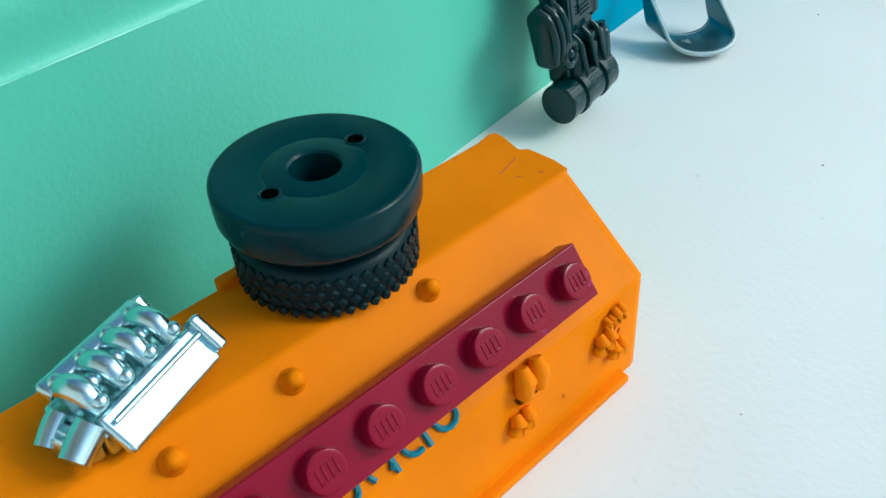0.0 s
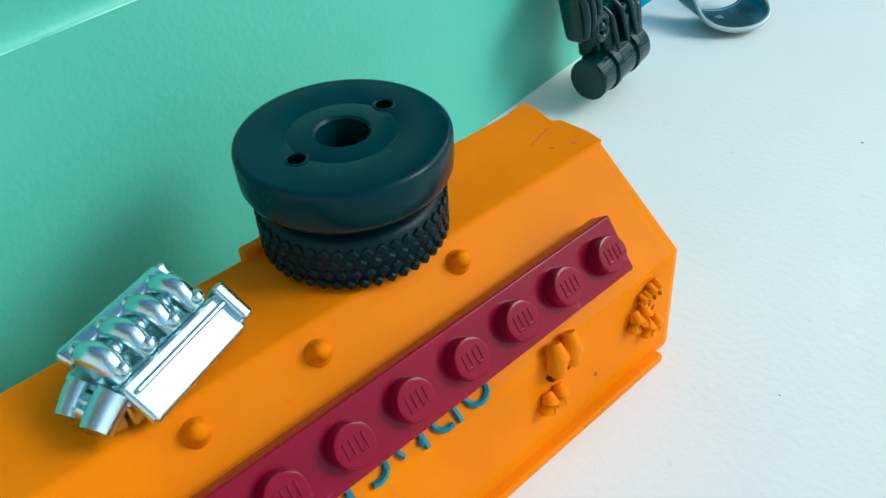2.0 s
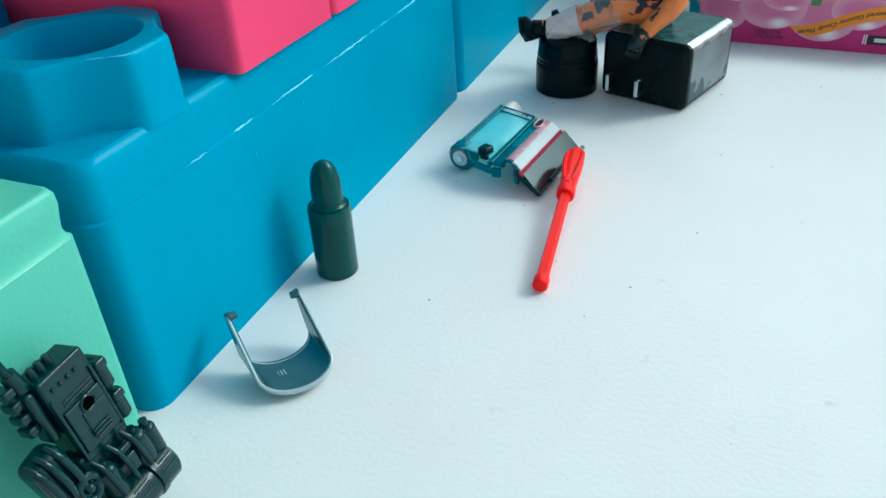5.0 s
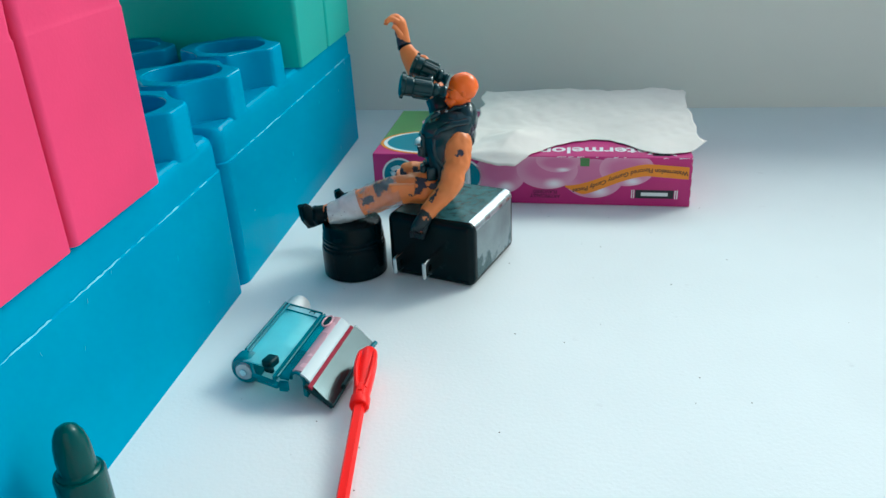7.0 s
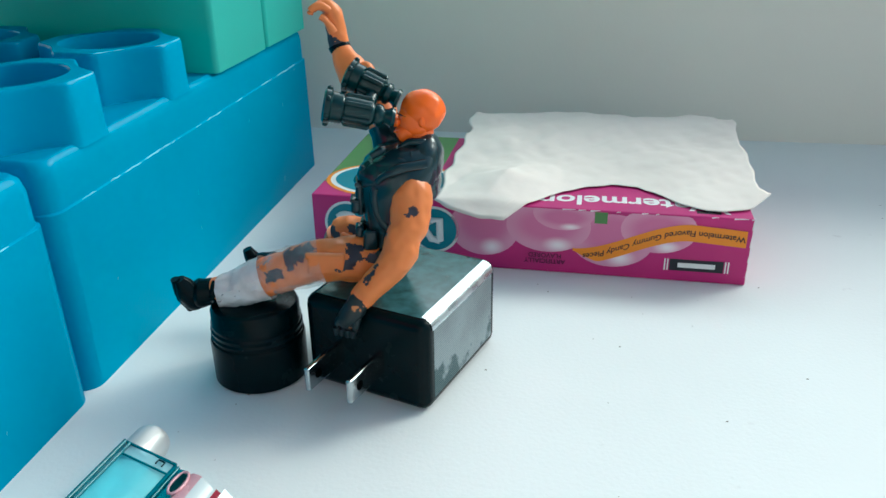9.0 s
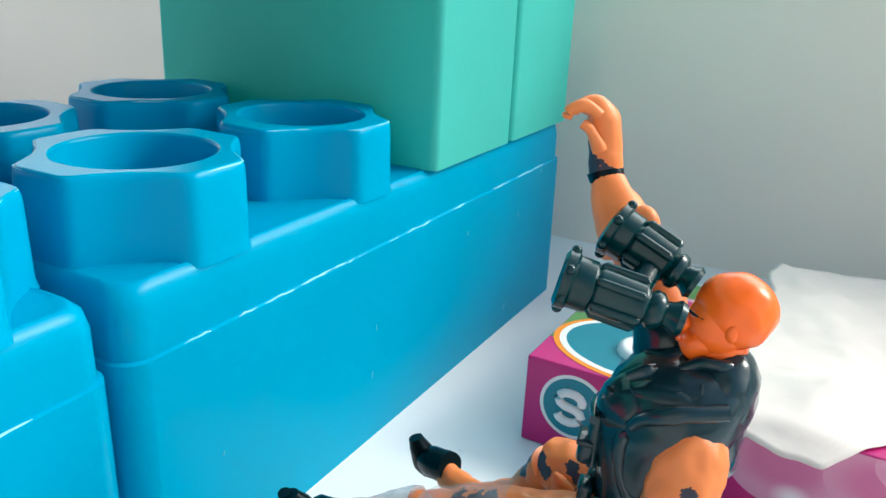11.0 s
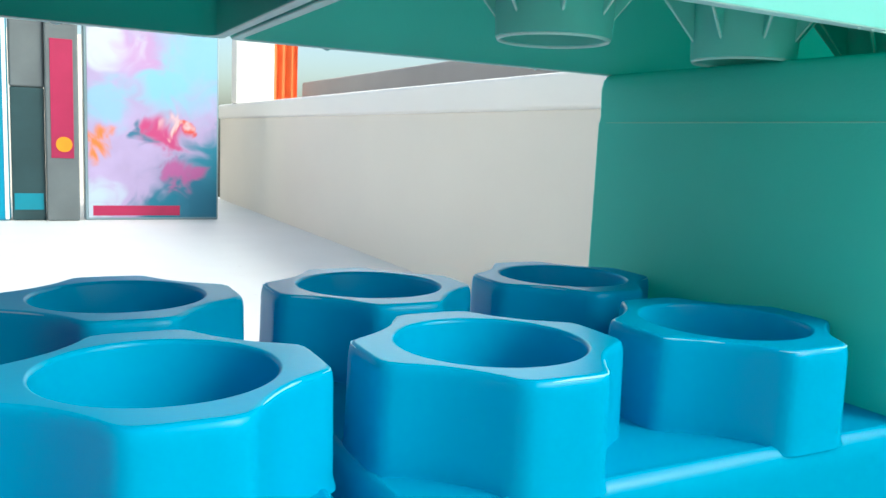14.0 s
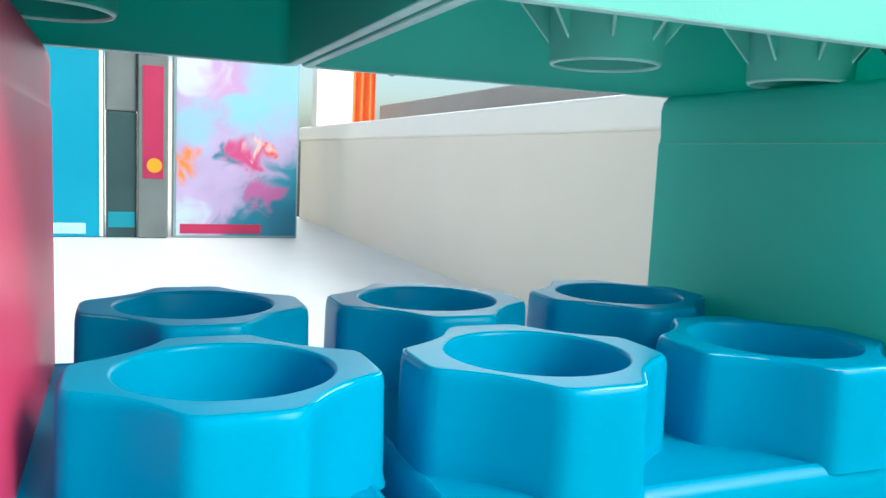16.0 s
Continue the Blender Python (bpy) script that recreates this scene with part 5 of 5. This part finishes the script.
figure_bits = [
    # vest and trunk
    painted(torso(), 4),
    painted(ball(0.46, (5.50, 14.98, 3.80), (0.66, 1.06, 0.98), 4), 4),
    painted(ball(0.42, (5.48, 15.0, 3.40), (0.62, 1.10, 1.0), 4), 4),
    painted(ball(0.40, (4.82, 14.58, 3.60), (0.95, 0.95, 0.86), 4), 4),
    painted(ball(0.40, (4.84, 15.14, 3.62), (0.95, 0.95, 0.86), 4), 4),
    painted(ball(0.36, (5.08, 14.50, 3.80), (1.25, 0.62, 0.52), 4), 4),
    painted(ball(0.36, (5.08, 15.30, 3.80), (1.25, 0.62, 0.52), 4), 4),
    painted(limb([(5.12, 14.66, 4.06), (5.26, 14.72, 4.13), (5.46, 14.74, 4.15), (5.62, 14.90, 4.12), (5.64, 15.12, 4.10)], [0.045, 0.06, 0.06, 0.055, 0.045], 12), 4),
    painted(limb([(5.36, 14.50, 4.06), (5.38, 14.42, 3.86), (5.36, 14.40, 3.60)], [0.02, 0.024, 0.02], 8), 4),
    painted(limb([(4.60, 14.40, 3.80), (4.50, 14.36, 3.4), (4.52, 14.32, 3.0)], [0.05, 0.07, 0.05], 12), 4),
    painted(limb([(4.74, 14.36, 4.0), (4.84, 14.40, 4.06), (4.92, 14.50, 4.08)], [0.05, 0.06, 0.05], 10), 4),
    *[painted(box(0.16, 0.26, 0.24, 0.05, 2, m=pose(4.44 + 0.03 * k, 14.38 + 0.26 * k, 3.02, 0, 4, 10 - 8 * k)), 4) for k in range(3)],
    *[painted(box(0.17, 0.28, 0.06, 0.02, 2, m=pose(4.43 + 0.03 * k, 14.38 + 0.26 * k, 3.22, 0, 4, 10 - 8 * k)), 4) for k in range(3)],
    *[painted(box(0.16, 0.26, 0.30, 0.05, 2, m=pose(4.46 + 0.03 * k, 14.36 + 0.26 * k, 2.50, 0, 4, 10 - 8 * k)), 4) for k in range(3)],
    painted(limb([(4.52, 14.22, 3.55), (4.42, 14.62, 3.52), (4.50, 15.1, 3.55)], [0.05, 0.06, 0.05], 8), 4),
    painted(limb([(5.20, 14.24, 2.36), (4.80, 14.18, 2.34), (4.42, 14.40, 2.36), (4.40, 15.0, 2.36)], [0.10, 0.11, 0.11, 0.10], 12), 4),
    painted(box(0.24, 0.14, 0.34, 0.05, 2, m=pose(4.72, 14.14, 2.46, 0, 0, 12)), 4),
    painted(box(0.24, 0.14, 0.30, 0.05, 2, m=pose(5.06, 14.13, 2.50, 0, 0, 0)), 4),
    painted(limb([(5.60, 14.40, 3.9), (5.20, 14.16, 3.86), (4.86, 14.20, 3.62), (4.80, 14.22, 3.2), (5.0, 14.18, 2.85), (5.4, 14.22, 2.8)], [0.07, 0.08, 0.07, 0.07, 0.07, 0.06], 10), 4),
    # head
    painted(limb([(5.36, 15.02, 3.98), (5.38, 15.03, 4.30)], [0.26, 0.25], 20), 1),
    painted(ball(0.37, (5.46, 15.06, 4.58), (0.98, 0.90, 0.94), 4), 1),
    painted(ball(0.30, (5.32, 14.98, 4.42), (0.92, 0.86, 1.0), 4), 1),
    painted(ball(0.20, (5.20, 14.90, 4.26), (0.95, 0.95, 0.85), 3), 1),
    painted(ball(0.075, (5.05, 14.80, 4.44), (1.0, 0.8, 1.2), 2), 1),
    painted(ball(0.05, (5.05, 14.80, 4.30), (0.8, 1.3, 0.5), 2), 1),
    painted(ball(0.075, (5.50, 14.74, 4.48), (0.8, 0.5, 1.2), 2), 1),
    painted(limb([(5.10, 14.72, 4.62), (5.18, 14.68, 4.60), (5.26, 14.69, 4.57)], [0.018, 0.022, 0.012], 8), 6),
    # arm that leans on the charger
    painted(limb([(5.28, 14.66, 3.52), (5.33, 14.46, 3.38), (5.36, 14.25, 3.04), (5.30, 14.02, 2.74), (5.22, 13.86, 2.46), (5.02, 13.70, 2.22), (4.82, 13.53, 2.02)], [0.27, 0.365, 0.34, 0.295, 0.275, 0.245, 0.19], 96, 26), 3, ARM_SPOTS),
    painted(ball(0.09, (5.28, 13.70, 2.52), (1, 1, 1), 2), 3),
    painted(limb([(4.88, 13.58, 2.07), (4.76, 13.50, 1.95), (4.66, 13.43, 1.84)], [0.20, 0.21, 0.19], 20, 6), 3),
    painted(limb([(4.70, 13.45, 1.90), (4.60, 13.37, 1.76), (4.48, 13.31, 1.62), (4.40, 13.29, 1.50)], [0.185, 0.19, 0.17, 0.12], 16), 5),
    *[painted(limb([(4.40 + 0.085 * k, 13.25 + 0.02 * k, 1.66 - 0.02 * k), (4.32 + 0.085 * k, 13.23 + 0.02 * k, 1.46 - 0.02 * k), (4.30 + 0.085 * k, 13.26 + 0.02 * k, 1.30 - 0.02 * k)], [0.07, 0.065, 0.045], 10), 5) for k in range(4)],
    # raised arm
    painted(limb([(5.02, 15.22, 3.70), (4.86, 15.32, 4.00), (4.74, 15.40, 4.24)], [0.36, 0.36, 0.30], 18), 4),
    painted(limb([(4.80, 15.36, 4.10), (4.66, 15.44, 4.40), (4.34, 15.54, 4.86)], [0.28, 0.28, 0.27], 18), 0),
    painted(limb([(4.30, 15.54, 4.72), (4.20, 15.58, 5.0), (4.04, 15.66, 5.22), (3.90, 15.74, 5.42)], [0.27, 0.285, 0.235, 0.165], 20, 6), 0),
    painted(ball(0.17, (4.40, 15.50, 5.06), (1.0, 0.9, 1.2), 3), 0),
    painted(limb([(3.92, 15.74, 5.38), (3.88, 15.76, 5.48)], [0.185, 0.185], 18), 6),
    painted(limb([(3.89, 15.76, 5.46), (3.86, 15.76, 5.66), (3.84, 15.75, 5.84)], [0.17, 0.175, 0.165], 64, 20), 0, [(3.72, 15.68, 5.58, 0.17), (3.70, 15.66, 5.74, 0.12), (3.94, 15.62, 5.50, 0.09)]),
    painted(limb([(3.85, 15.75, 5.80), (3.82, 15.73, 6.0), (3.74, 15.69, 6.12), (3.62, 15.62, 6.14)], [0.165, 0.17, 0.13, 0.08], 16), 0),
    *[painted(limb([(3.82, 15.60 + 0.075 * k, 6.06), (3.68, 15.55 + 0.07 * k, 6.15), (3.55, 15.49 + 0.06 * k, 6.10), (3.52, 15.48 + 0.06 * k, 6.03)], [0.065, 0.068, 0.060, 0.045], 10), 0) for k in range(4)],
    painted(limb([(3.86, 15.60, 5.72), (3.78, 15.55, 5.90), (3.68, 15.52, 5.98)], [0.075, 0.07, 0.05], 12), 0),
    # legs
    painted(limb([(4.78, 14.42, 2.10), (4.55, 14.34, 2.18), (4.13, 14.15, 2.23), (3.70, 14.06, 2.20), (3.36, 13.99, 2.08)], [0.40, 0.41, 0.37, 0.35, 0.345], 96, 32), 2, LEG_SPOTS),
    painted(limb([(3.44, 14.0, 2.11), (3.05, 13.93, 1.97), (2.62, 13.86, 1.81), (2.02, 13.76, 1.67)], [0.33, 0.335, 0.29, 0.215], 80, 24), 0, [(3.10, 13.68, 2.06, 0.12), (3.25, 13.70, 2.12, 0.10)]),
    painted(box(0.62, 0.10, 0.34, 0.05, 3, m=pose(4.02, 13.80, 2.12, 6, 4, 14)), 2),
    painted(box(0.64, 0.12, 0.09, 0.03, 2, m=pose(4.02, 13.79, 2.40, 6, 4, 14)), 2),
    painted(limb([(2.06, 13.77, 1.66), (1.92, 13.74, 1.65), (1.76, 13.70, 1.64), (1.66, 13.66, 1.66)], [0.215, 0.225, 0.25, 0.20], 18), 6),
    painted(limb([(1.72, 13.70, 1.42), (1.64, 13.64, 1.60), (1.58, 13.58, 1.80), (1.53, 13.52, 1.98)], [0.15, 0.20, 0.17, 0.10], 18), 6),
    painted(limb([(1.60, 13.68, 1.36), (1.52, 13.60, 1.62), (1.46, 13.51, 1.98)], [0.10, 0.13, 0.08], 12), 6),
    painted(limb([(2.06, 13.60, 1.56), (2.08, 13.56, 1.72), (2.06, 13.72, 1.88)], [0.05, 0.06, 0.05], 10), 6),
    painted(limb([(4.66, 15.06, 2.10), (4.25, 15.18, 2.24), (3.80, 15.30, 2.18)], [0.38, 0.33, 0.29], 80, 26), 2, FAR_SPOTS),
    painted(box(0.40, 0.10, 0.26, 0.04, 2, m=pose(4.14, 14.88, 2.10, 8, 10, -14)), 2),
    painted(limb([(3.84, 15.29, 2.12), (3.46, 15.38, 1.55), (2.80, 15.58, 1.13), (2.26, 15.78, 1.15)], [0.285, 0.25, 0.20, 0.17], 48, 16), 2, [(3.5, 15.2, 2.1, 0.14), (3.2, 15.24, 1.88, 0.12)]),
    painted(limb([(2.30, 15.78, 1.28), (2.04, 15.86, 1.20), (1.86, 15.92, 1.18)], [0.20, 0.22, 0.17], 16), 6),
    painted(limb([(1.96, 15.96, 0.98), (1.82, 15.92, 1.20), (1.72, 15.86, 1.48)], [0.14, 0.17, 0.10], 14), 6),
]
figure_mesh = joined(*figure_bits)
figure_mesh.normal_update()
for v in figure_mesh.verts:      # moulded folds and muscles
    swell = 0.022 * noise.noise(v.co * 3.1) + 0.022 * noise.noise(v.co * 6.5)
    v.co += v.normal * swell
figure = finish("action_figure", figure_mesh, FIG[0], 60)
for mat in FIG[1:]:
    figure.data.materials.append(mat)
tagged(figure, "seated plastic soldier doll in black vest, one arm raised", "toy figure")

wrap_line = spun([(3.90, 14.09, 2.22), (3.45, 14.0, 2.11), (3.05, 13.93, 1.97), (2.7, 13.87, 1.84), (2.4, 13.82, 1.71), (2.10, 13.77, 1.67)], 6)
wrap_mesh = sweep(wrap_line, [0.43 - 0.0055 * k for k in range(len(wrap_line))], 34, False)
wrap_mesh.normal_update()
for v in wrap_mesh.verts:
    v.co += v.normal * (0.06 * abs(noise.noise(v.co * 4.0)) + 0.02 * noise.noise(v.co * 11.0))
ankle_wrap = sweep(wrap_line[14:], [0.40 - 0.0075 * k for k in range(len(wrap_line) - 14)], 34, False)
ankle_wrap.normal_update()
for v in ankle_wrap.verts:
    v.co += v.normal * (0.05 * abs(noise.noise(v.co * 5.0)) + 0.015 * noise.noise(v.co * 13.0))
film_wrap = thing("clear_wrap", pose(2.9, 13.9, 1.4), "crumpled clear film wrapped round the shin of the doll", "plastic film")
onto = Matrix.Translation((-2.9, -13.9, -1.4))
part("loose_film", wrap_mesh, WRAP, film_wrap, m=onto, sharp=25)
part("tight_film", ankle_wrap, MILKY, film_wrap, "milky tightly wound film at the ankle", m=onto, sharp=25)

binoc = thing("toy_binoculars", pose(0, 0, 0), "black toy binoculars held at the face of the figure", "binoculars")


def barrel(eye_pt, lens_pt):
    e, l = Vector(eye_pt), Vector(lens_pt)
    stops = ((0.0, 0.14), (0.05, 0.165), (0.10, 0.13), (0.15, 0.115), (0.19, 0.17), (0.25, 0.18), (0.29, 0.15), (0.34, 0.215), (0.68, 0.225), (0.71, 0.20), (0.74, 0.24), (0.88, 0.245), (0.90, 0.275), (0.97, 0.28), (1.0, 0.22), (0.98, 0.20), (0.94, 0.18))
    return sweep([e.lerp(l, t) for t, _ in stops], [r for _, r in stops], 24)


for eye_pt, lens_pt in (((5.10, 14.56, 4.58), (4.02, 14.29, 4.83)), ((5.10, 14.95, 4.78), (4.24, 14.96, 5.17))):
    b = part("barrel", barrel(eye_pt, lens_pt), PACKB, binoc)
    e, l = Vector(eye_pt), Vector(lens_pt)
    d = (l - e).normalized()
    side = d.cross(Vector((0, 0, 1))).normalized()
    up = side.cross(d)
    for k in range(6):
        a = radians(60 * k + 20)
        off = (side * math.cos(a) + up * math.sin(a)) * 0.225
        part("grip_rib", sweep([e.lerp(l, 0.33) + off * 0.9, e.lerp(l, 0.36) + off, e.lerp(l, 0.68) + off, e.lerp(l, 0.71) + off * 0.9], [0.03, 0.045, 0.045, 0.03], 8), PACKB, b)
        part("rim_lug", ball(0.05, e.lerp(l, 0.935) + off * 1.22, (1, 1, 1), 2), PACKB, b)
part("bridge", sweep([(4.66, 14.52, 4.74), (4.70, 14.90, 4.94)], 0.12, 12), PACKB, binoc)
part("hinge_knob", ball(0.07, (4.50, 14.40, 4.52), (1, 1, 1), 2), PACKB, binoc)

# ---- far things on the board ----
BLOTS = [(4.2, 1.2, 4.2, (0.000, 0.128, 0.203)), (5.0, 4.6, 2.2, (0.015, 0.188, 0.270)), (0.8, 1.0, 1.9, (0.007, 0.150, 0.225)), (4.6, 12.6, 4.2, (0.210, 0.435, 0.570)),
         (1.0, 10.2, 2.3, (0.210, 0.450, 0.555)), (-1.0, 12.4, 1.8, (0.435, 0.255, 0.465)), (-3.3, 13.2, 2.2, (0.495, 0.540, 0.585)), (-3.2, 9.0, 1.8, (0.240, 0.405, 0.525)),
         (-4.2, 1.6, 1.8, (0.420, 0.510, 0.570)), (-3.9, 5.9, 1.05, (0.637, 0.173, 0.015)), (0.8, 6.7, 1.5, (0.450, 0.037, 0.150)), (-0.8, 6.6, 0.8, (0.030, 0.150, 0.240)),
         (2.1, 6.9, 0.62, (0.585, 0.053, 0.022)), (1.6, 7.4, 0.7, (0.600, 0.413, 0.413)), (2.2, 3.5, 1.2, (0.375, 0.090, 0.255))]


def art_material(name):
    """A printed picture: soft swirled blots of colour on lavender."""
    mat = material(name, (0.38, 0.30, 0.48), 0.35, vary=0.1, scale=30)
    nt = mat.node_tree
    coord = nt.nodes.new("ShaderNodeTexCoord")
    swirl = nt.nodes.new("ShaderNodeTexNoise")
    swirl.inputs["Scale"].default_value, swirl.inputs["Detail"].default_value, swirl.inputs["Distortion"].default_value = 26.0, 2.5, 1.4
    nt.links.new(coord.outputs["Object"], swirl.inputs["Vector"])
    bend = nt.nodes.new("ShaderNodeVectorMath")      # pushes the blots out of round
    bend.operation = "MULTIPLY_ADD"
    bend.inputs[1].default_value, bend.inputs[2].default_value = (0.0, 0.07, 0.07), (0.0, -0.035, -0.035)
    nt.links.new(swirl.outputs["Color"], bend.inputs[0])
    place = nt.nodes.new("ShaderNodeVectorMath")
    nt.links.new(coord.outputs["Object"], place.inputs[0])
    nt.links.new(bend.outputs["Vector"], place.inputs[1])
    base = nt.nodes["Principled BSDF"].inputs["Base Color"]
    out = base.links[0].from_socket
    for y, z, reach, colour in BLOTS:
        far = nt.nodes.new("ShaderNodeVectorMath")
        far.operation = "DISTANCE"
        far.inputs[1].default_value = (0.83 * U, y * U, z * U)
        nt.links.new(place.outputs["Vector"], far.inputs[0])
        near = nt.nodes.new("ShaderNodeMapRange")
        near.interpolation_type = "SMOOTHSTEP"
        near.inputs["From Min"].default_value, near.inputs["From Max"].default_value = reach * U * 0.30, reach * U * 1.35
        near.inputs["To Min"].default_value, near.inputs["To Max"].default_value = 0.95, 0.0
        nt.links.new(far.outputs["Value"], near.inputs["Value"])
        blend = nt.nodes.new("ShaderNodeMix")
        blend.data_type = "RGBA"
        nt.links.new(near.outputs["Result"], blend.inputs["Factor"])
        nt.links.new(out, blend.inputs["A"])
        blend.inputs["B"].default_value = (*colour, 1.0)
        out = blend.outputs["Result"]
    nt.links.new(out, base)
    return mat


ART = art_material("swirled_cover_print")
CYAN = material("cyan_card", (0.004, 0.23, 0.36), 0.4, vary=0.08, scale=20, second=(0.30, 0.68, 0.82), spots=(14, 0.66, 0.04))
ROSE = material("rose_card", (0.34, 0.015, 0.07), 0.4, vary=0.2, scale=20)
GREYC = material("grey_card", (0.12, 0.14, 0.145), 0.5, vary=0.2, scale=24)
DARKC = material("dark_card", (0.018, 0.05, 0.055), 0.45, vary=0.3, scale=24)
art = thing("picture_case", pose(-62.2, 19.35, 0) @ Matrix.Scale(1.025, 4), "upright glossy case with a swirled pastel cover", "case")
part("case", box(1.6, 9.7, 16.0, 0.12), material("clear_grey_case", (0.22, 0.30, 0.33), 0.3), art)
part("cover", box(0.05, 9.3, 15.6, 0.0, at=(0.83, 0.05, 0.2)), ART, art, "pastel blue, pink and violet cover print")
part("cover_band", box(0.02, 6.2, 0.75, 0.0, at=(0.87, -1.2, 0.35)), ROSE, art, "rose strip along the foot of the cover")
spine = thing("book", pose(-61.9, 12.9, 0) @ Matrix.Scale(1.015, 4), "upright rose and grey book beside the picture case", "book")
part("cover", box(2.0, 2.2, 14.6, 0.15), GREYC, spine)
part("spine_label", box(0.06, 1.5, 8.5, 0.02, at=(1.02, 0.0, 4.6)), ROSE, spine, "rose label on the spine")
part("spine_mark", lathe([(0.55, 0), (0.55, 0.06)], 20), GOLD, spine, m=pose(1.04, 0.1, 5.6, 0, 90, 0))
dark = thing("dark_case", pose(-62.35, 10.63, 0) @ Matrix.Scale(1.01, 4), "dark upright case between the books", "case")
part("body", box(2.0, 2.2, 9.6, 0.1), DARKC, dark)
part("label", box(0.05, 1.9, 1.2, 0.0, at=(1.02, 0, 0.8)), TEALP, dark)
pale = thing("pale_box", pose(-62.35, 10.63, 9.7) @ Matrix.Scale(1.01, 4), "small pale grey box on top of a dark case", "box")
part("body", box(2.0, 2.3, 6.0, 0.2), GREYC, pale)
cyan = thing("cyan_box", pose(-62.35, 6.15, 0) @ Matrix.Scale(1.012, 4), "upright cyan card box with a pale edge", "box")
part("body", box(2.0, 6.4, 15.0, 0.2), CYAN, cyan)
part("edge", box(0.06, 0.25, 14.8, 0.02, at=(1.02, 3.0, 0.1)), WHITEP, cyan)
part("foot_label", box(0.05, 2.6, 0.8, 0.0, at=(1.02, 0.6, 0.3)), material("pale_cyan_print", (0.35, 0.66, 0.75), 0.4), cyan)

# window side beyond the ledge
FRAME = material("white_window_paint", (0.80, 0.78, 0.74), 0.4, vary=0.04)
GREYP = material("grey_window_rail", (0.30, 0.28, 0.27), 0.5, vary=0.12, scale=10)
TERRA = material("orange_curtain_cloth", (0.80, 0.20, 0.06), 0.8, vary=0.15, scale=30)
solid("window_post", box(2.0, 3.8, 30, 0.15, at=(-76, 30.7, 9.95)), FRAME, "white window post beyond the ledge", "window post", "structure")
curtain_pts = [(-76 + 0.35 * math.sin(i * 1.2), 32.6 + 0.16 * i) for i in range(17)]
curtain = loft([[(x, y, 9.95) for x, y in curtain_pts] + [(x + 0.15, y, 9.5) for x, y in curtain_pts[::-1]], [(x, y, 39) for x, y in curtain_pts] + [(x + 0.15, y, 39) for x, y in curtain_pts[::-1]]])
solid("curtain", curtain, TERRA, "orange curtain hanging beside the window", "curtain")
solid("window_rail", box(60, 1.4, 2.4, 0.2, at=(-43, 35.5, 9.9)), GREYP, "grey window rail beyond the ledge", "window rail", "structure")
solid("window_sill", box(150, 8.0, 1.2, 0.1, at=(-5, 35.1, 8.7)), WALL, "white window sill behind the ledge", "window sill", "structure")

# specks of dust on the board
crumbs = random.Random(11)
specks = bmesh.new()
for _ in range(90):
    x, y, r = crumbs.uniform(1.5, 16), crumbs.uniform(-6, 24), crumbs.uniform(0.005, 0.015)
    merge(specks, ball(r, (x, y, r * 0.5), (crumbs.uniform(0.7, 2.0), 1.0, 0.6), 1))
solid("dust_specks", specks, material("dust_brown", (0.30, 0.26, 0.22), 0.9, vary=0.4, scale=200), "scattered dust specks on the white board", "dust", "stuff")
